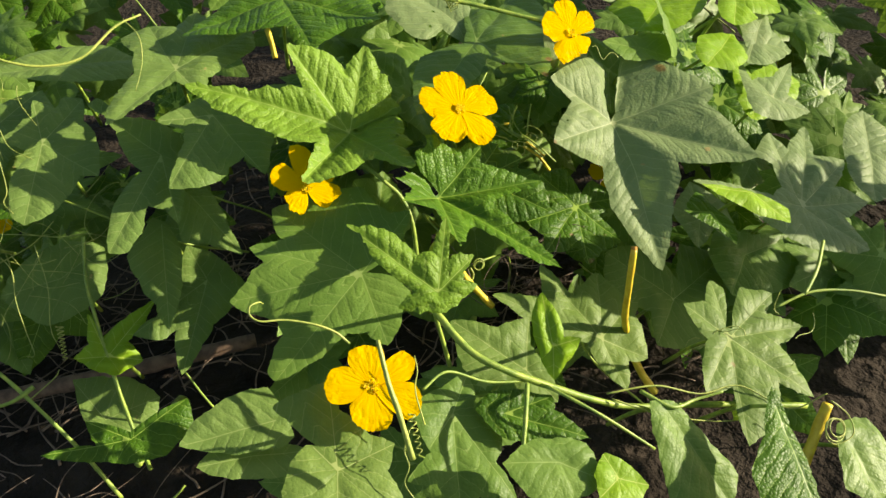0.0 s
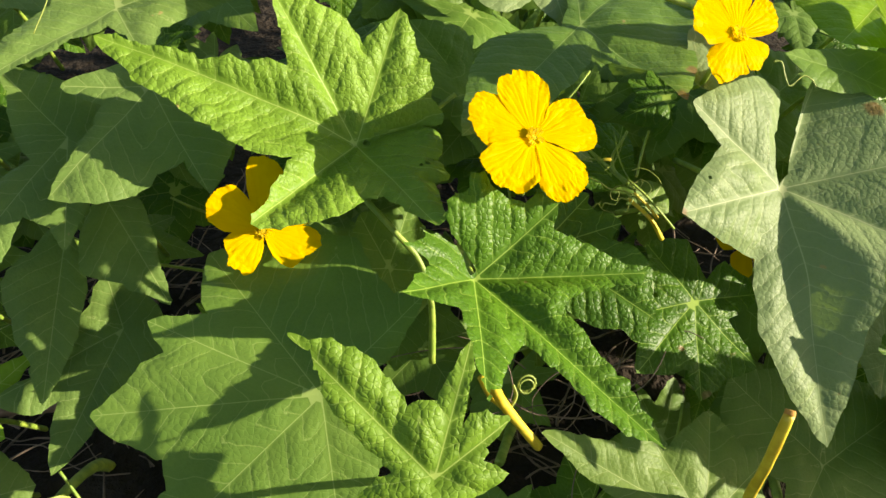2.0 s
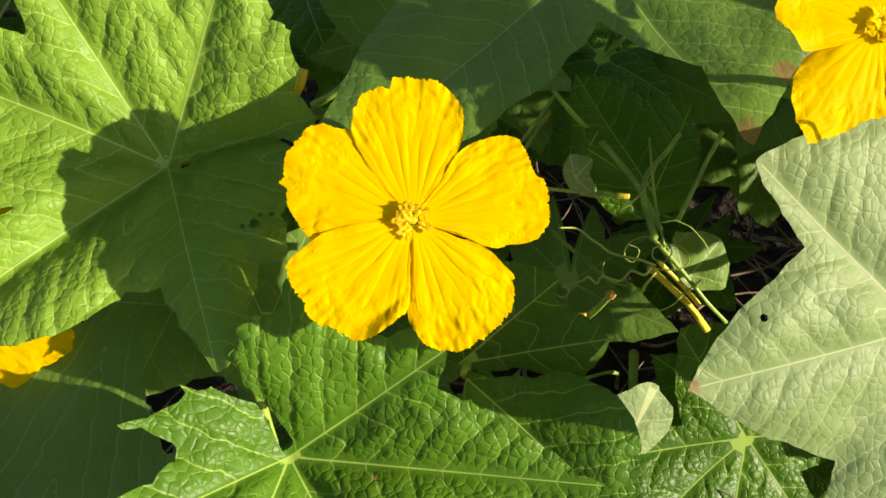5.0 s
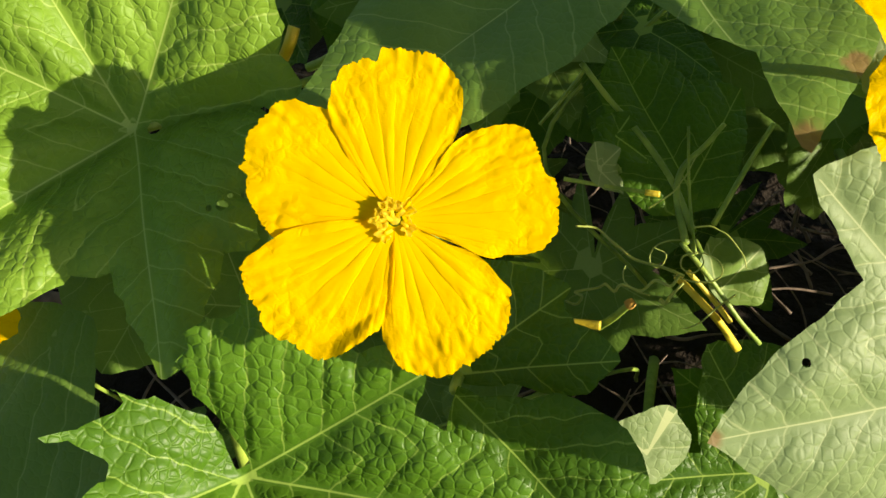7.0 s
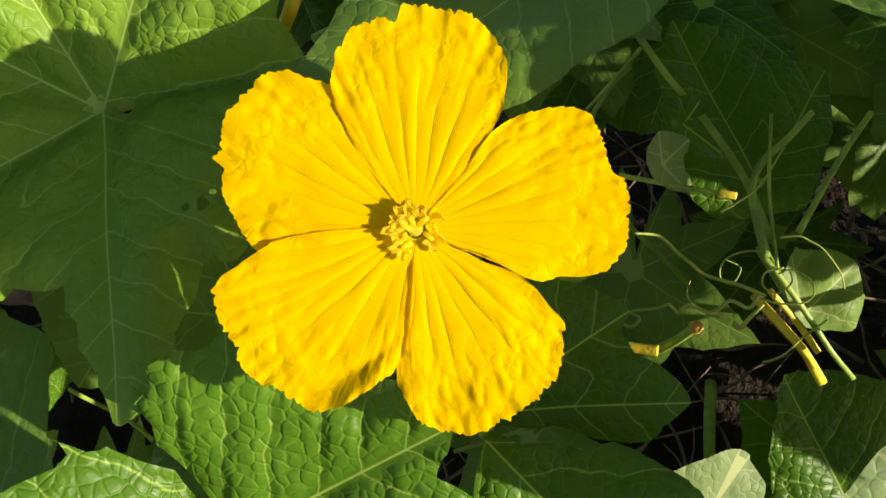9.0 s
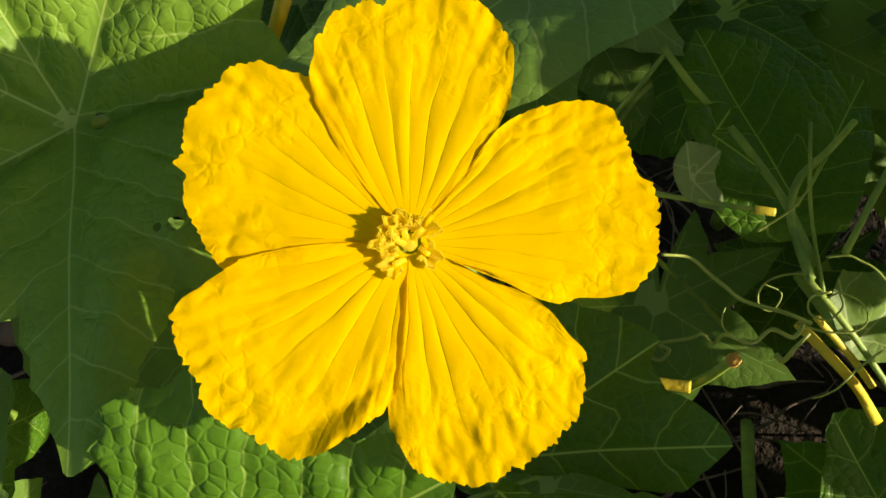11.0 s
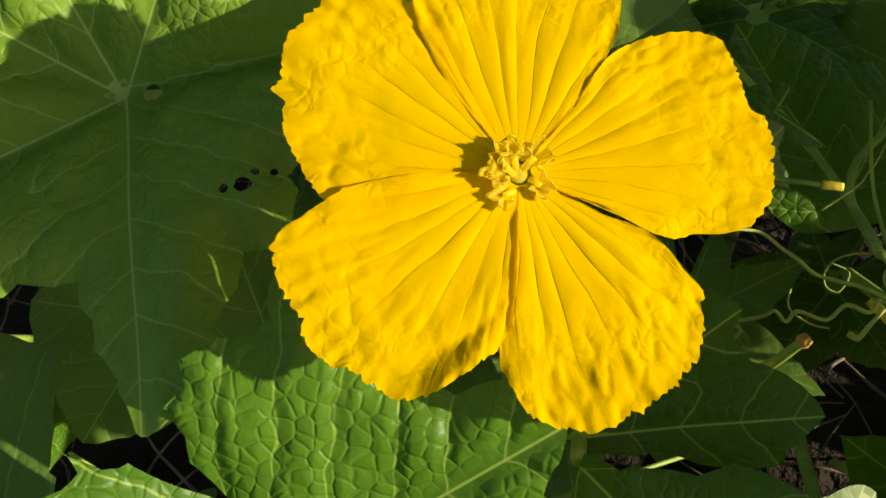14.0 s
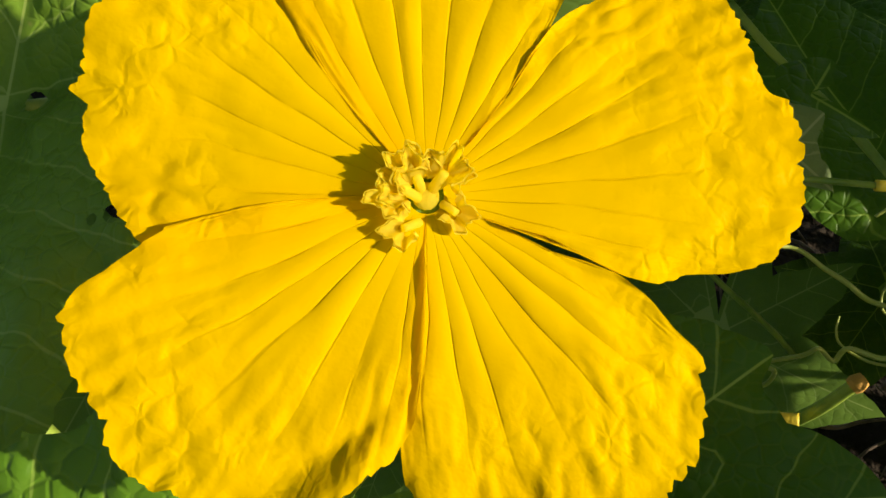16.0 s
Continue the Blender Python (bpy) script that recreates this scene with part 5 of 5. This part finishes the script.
def understory(label, seed, shapes, u0, u1, count, dense=0, low=-0.30):
    """A shaded lower layer between u0 and u1; dense: more leaves close below the outer ones."""
    rnd = random.Random(seed)
    vine = thing("gourd_vine", label, "vine", "vines on the bank", bank((u0 + u1) / 2, -0.1, -0.45))
    for i in range(count + dense):
        u, v = rnd.uniform(u0, u1), rnd.uniform(-0.45, 0.75)
        below = rnd.uniform(0.19, 0.42)
        if i >= count:
            v, below = rnd.uniform(low, 0.32), rnd.uniform(0.10, 0.18)
        if u < -0.30 and v < -0.12:
            continue
        if (0.06 < u < 0.13 and -0.09 < v < 0.03) or (-0.22 < u < -0.12 and -0.06 < v < 0.03):
            continue                                   # open gaps down to the soil
        w = -0.09 - 0.45 * v - below
        if in_gap(Vector((u, v, w)), 0.062):
            continue
        if bank(u, v, w).z < 0.07:
            continue
        m = plane_pose(u, v, w, rnd.uniform(-0.5, 0.5), rnd.uniform(-1.1, 0.1)) @ Matrix.Rotation(rnd.uniform(2.4, 3.9), 4, "Z") @ Matrix.Scale(rnd.uniform(0.7, 1.25), 4)
        settle(new("leaf", rnd.choice(shapes)), vine, m)
    for i in range(9):
        u, v = rnd.uniform(max(u0, -0.5), min(u1, 0.6)), rnd.uniform(-0.4, 0.4)
        w = -0.18 - 0.45 * v - rnd.uniform(0.02, 0.16)
        a = bank(u, v, w)
        b = a + Vector((rnd.uniform(-0.12, 0.12), rnd.uniform(-0.1, 0.1), rnd.uniform(-0.10, 0.0)))
        c = b + Vector((rnd.uniform(-0.1, 0.1), rnd.uniform(-0.08, 0.08), -rnd.uniform(0.05, 0.15)))
        part("stem", tube(smooth_line((a, b, c), 7), 0.0012, 0.0016, 6, 0.06), STEM_GREEN, vine)


under = understory_shapes(random.Random(7))
understory("shaded lower layer of sponge gourd leaves beside bare soil", 21, under, -0.85, -0.15, 220)
understory("shaded lower layer of sponge gourd leaves beneath the open flower", 22, under, -0.15, 0.35, 190, 34, 0.05)
understory("shaded lower layer of sponge gourd leaves under pale grey-green ones", 23, under, 0.35, 1.25, 200, 80)


# deep leaves on edge towards the sun, added to block it from parts behind
for i, (u, v, w) in enumerate(((0.30, 0.085, -0.085), (0.27, -0.07, -0.175), (0.34, 0.03, -0.20), (0.31, -0.04, -0.22), (0.262, -0.10, -0.12), (0.225, 0.065, -0.15), (-0.205, -0.125, -0.115), (-0.21, -0.18, -0.10))):
    settle(new("leaf", under[i % 5]), vine_right if u > 0 else vine_main, plane_pose(u, v, w, -1.9, -0.3) @ Matrix.Rotation(2.6 + 0.4 * i, 4, "Z") @ Matrix.Scale((1.05, 1.05, 1.05, 1.05, 0.62, 0.55, 0.75, 0.75)[i], 4))


# taller leaves out of view towards the sun, added to shade the lower bank
vine_shading = thing("gourd_vine", "added unseen gourd vine that shades part of the bank", "vine", "vines on the bank", bank(0.85, -0.15, -0.1))
for u, v, w, turn, size in ((0.72, -0.13, 0.07, 3.0, 1.2), (0.84, -0.17, 0.09, 2.6, 1.25), (0.95, -0.10, 0.12, 3.3, 1.2), (0.78, -0.27, 0.08, 3.4, 1.2), (0.92, -0.27, 0.10, 2.9, 1.25), (1.02, -0.20, 0.13, 3.1, 1.2)):
    settle(new("leaf", under[int(u * 50) % 5]), vine_shading, plane_pose(u, v, w, -0.9, -0.2) @ Matrix.Rotation(turn, 4, "Z") @ Matrix.Scale(size, 4))
    part("petiole", tube(smooth_line([bank(u, v, w - 0.002), bank(u + 0.03, v - 0.03, w - 0.14), bank(0.85, -0.17, -0.25)], 6), 0.002, 0.003, 7), STEM_GREEN, vine_shading)


# rooted stems, deep under the leaves
for vine in (vine_main, vine_right, vine_top, vine_left, vine_shoot, vine_far, vine_shading):
    top = WORLD[vine].translation
    foot = Vector((top.x + 0.03, max(top.y + 0.05, 0.12), -0.01))
    part("stem", tube(smooth_line([foot, foot.lerp(top, 0.5) + Vector((0.02, 0.03, 0.02)), top], 8), 0.006, 0.0045, 8, 0.08, 0.15), STEM_GREEN, vine)


# ---- fine tangle of dry and green tendrils ----
def tangle(vine, seed, count, u0, u1, v0, v1, w0, w1, material, thick, curly=1.0):
    rnd = random.Random(seed)
    for i in range(count):
        p = Vector((rnd.uniform(u0, u1), rnd.uniform(v0, v1), rnd.uniform(w0, w1)))
        way = Vector((rnd.uniform(-1, 1), rnd.uniform(-1, 1), rnd.uniform(-0.3, 0.3))).normalized()
        line = [p]
        bend = rnd.uniform(-0.4, 0.4) * curly
        for k in range(rnd.randint(4, 8)):
            bend += rnd.uniform(-0.3, 0.3) * curly
            way = Matrix.Rotation(bend * 0.6, 3, "Z") @ way
            p = p + way * rnd.uniform(0.008, 0.016) / curly
            line.append(p)
        part("tendril", tube([bank(*q) for q in smooth_line(line, 6)], thick, thick * 0.6, 5), material, vine)


tangle(vine_left, 31, 18, -0.52, -0.38, -0.12, 0.02, -0.17, -0.11, TENDRIL, 0.0004)
tangle(vine_left, 32, 6, -0.55, -0.40, 0.10, 0.22, -0.16, -0.08, TENDRIL, 0.0005)
tangle(vine_right, 33, 7, 0.075, 0.125, -0.04, -0.005, -0.13, -0.105, TENDRIL, 0.0004, 2.4)
tangle(vine_right, 34, 12, 0.16, 0.30, -0.32, -0.26, 0.02, 0.06, TENDRIL, 0.0005, 2.0)
tangle(vine_main, 35, 18, -0.02, 0.08, -0.22, -0.14, -0.14, -0.08, DRY, 0.0006)


# ---- dry litter and the pole ----
def twigs(count, seed, u0, u1, v0, v1):
    rnd = random.Random(seed)
    joined = bmesh.new()
    for i in range(count):
        p = bank(rnd.uniform(u0, u1), rnd.uniform(v0, v1), 0)
        x, y = p.x, p.y + rnd.uniform(0.1, 0.6)
        a = rnd.uniform(0, math.pi)
        l = rnd.uniform(0.04, 0.16)
        line = [Vector((x, y, 0.006 + rnd.random() * 0.03))]
        for k in range(4):
            a += rnd.uniform(-0.5, 0.5)
            q = line[-1] + Vector((math.cos(a), math.sin(a), rnd.uniform(-0.15, 0.22))) * (l / 4)
            q.z = max(q.z, 0.004)
            line.append(q)
        piece = tube(smooth_line(line, 3), rnd.uniform(0.0006, 0.0022), 0.0005, 5)
        me = bpy.data.meshes.new("twig_part")
        piece.to_mesh(me)
        piece.free()
        joined.from_mesh(me)
        bpy.data.meshes.remove(me)
    return joined


litter = part("dry_litter", twigs(700, 11, -0.95, 0.5, -0.5, 0.15), DRY)
tagged(litter, "tangled dry brown stems and roots lying on the soil", "dry stems", kind="stuff")
pole = tagged(part("wooden_pole", tube(smooth_line([bank(*p) for p in [(-0.733, -0.202, -0.4), (-0.609, -0.206, -0.4), (-0.414, -0.205, -0.4), (-0.271, -0.202, -0.41)]], 12), 0.0115, 0.0105, 12, 0.02, 0.25), WOOD), "weathered brown wooden pole lying on the soil", "pole")
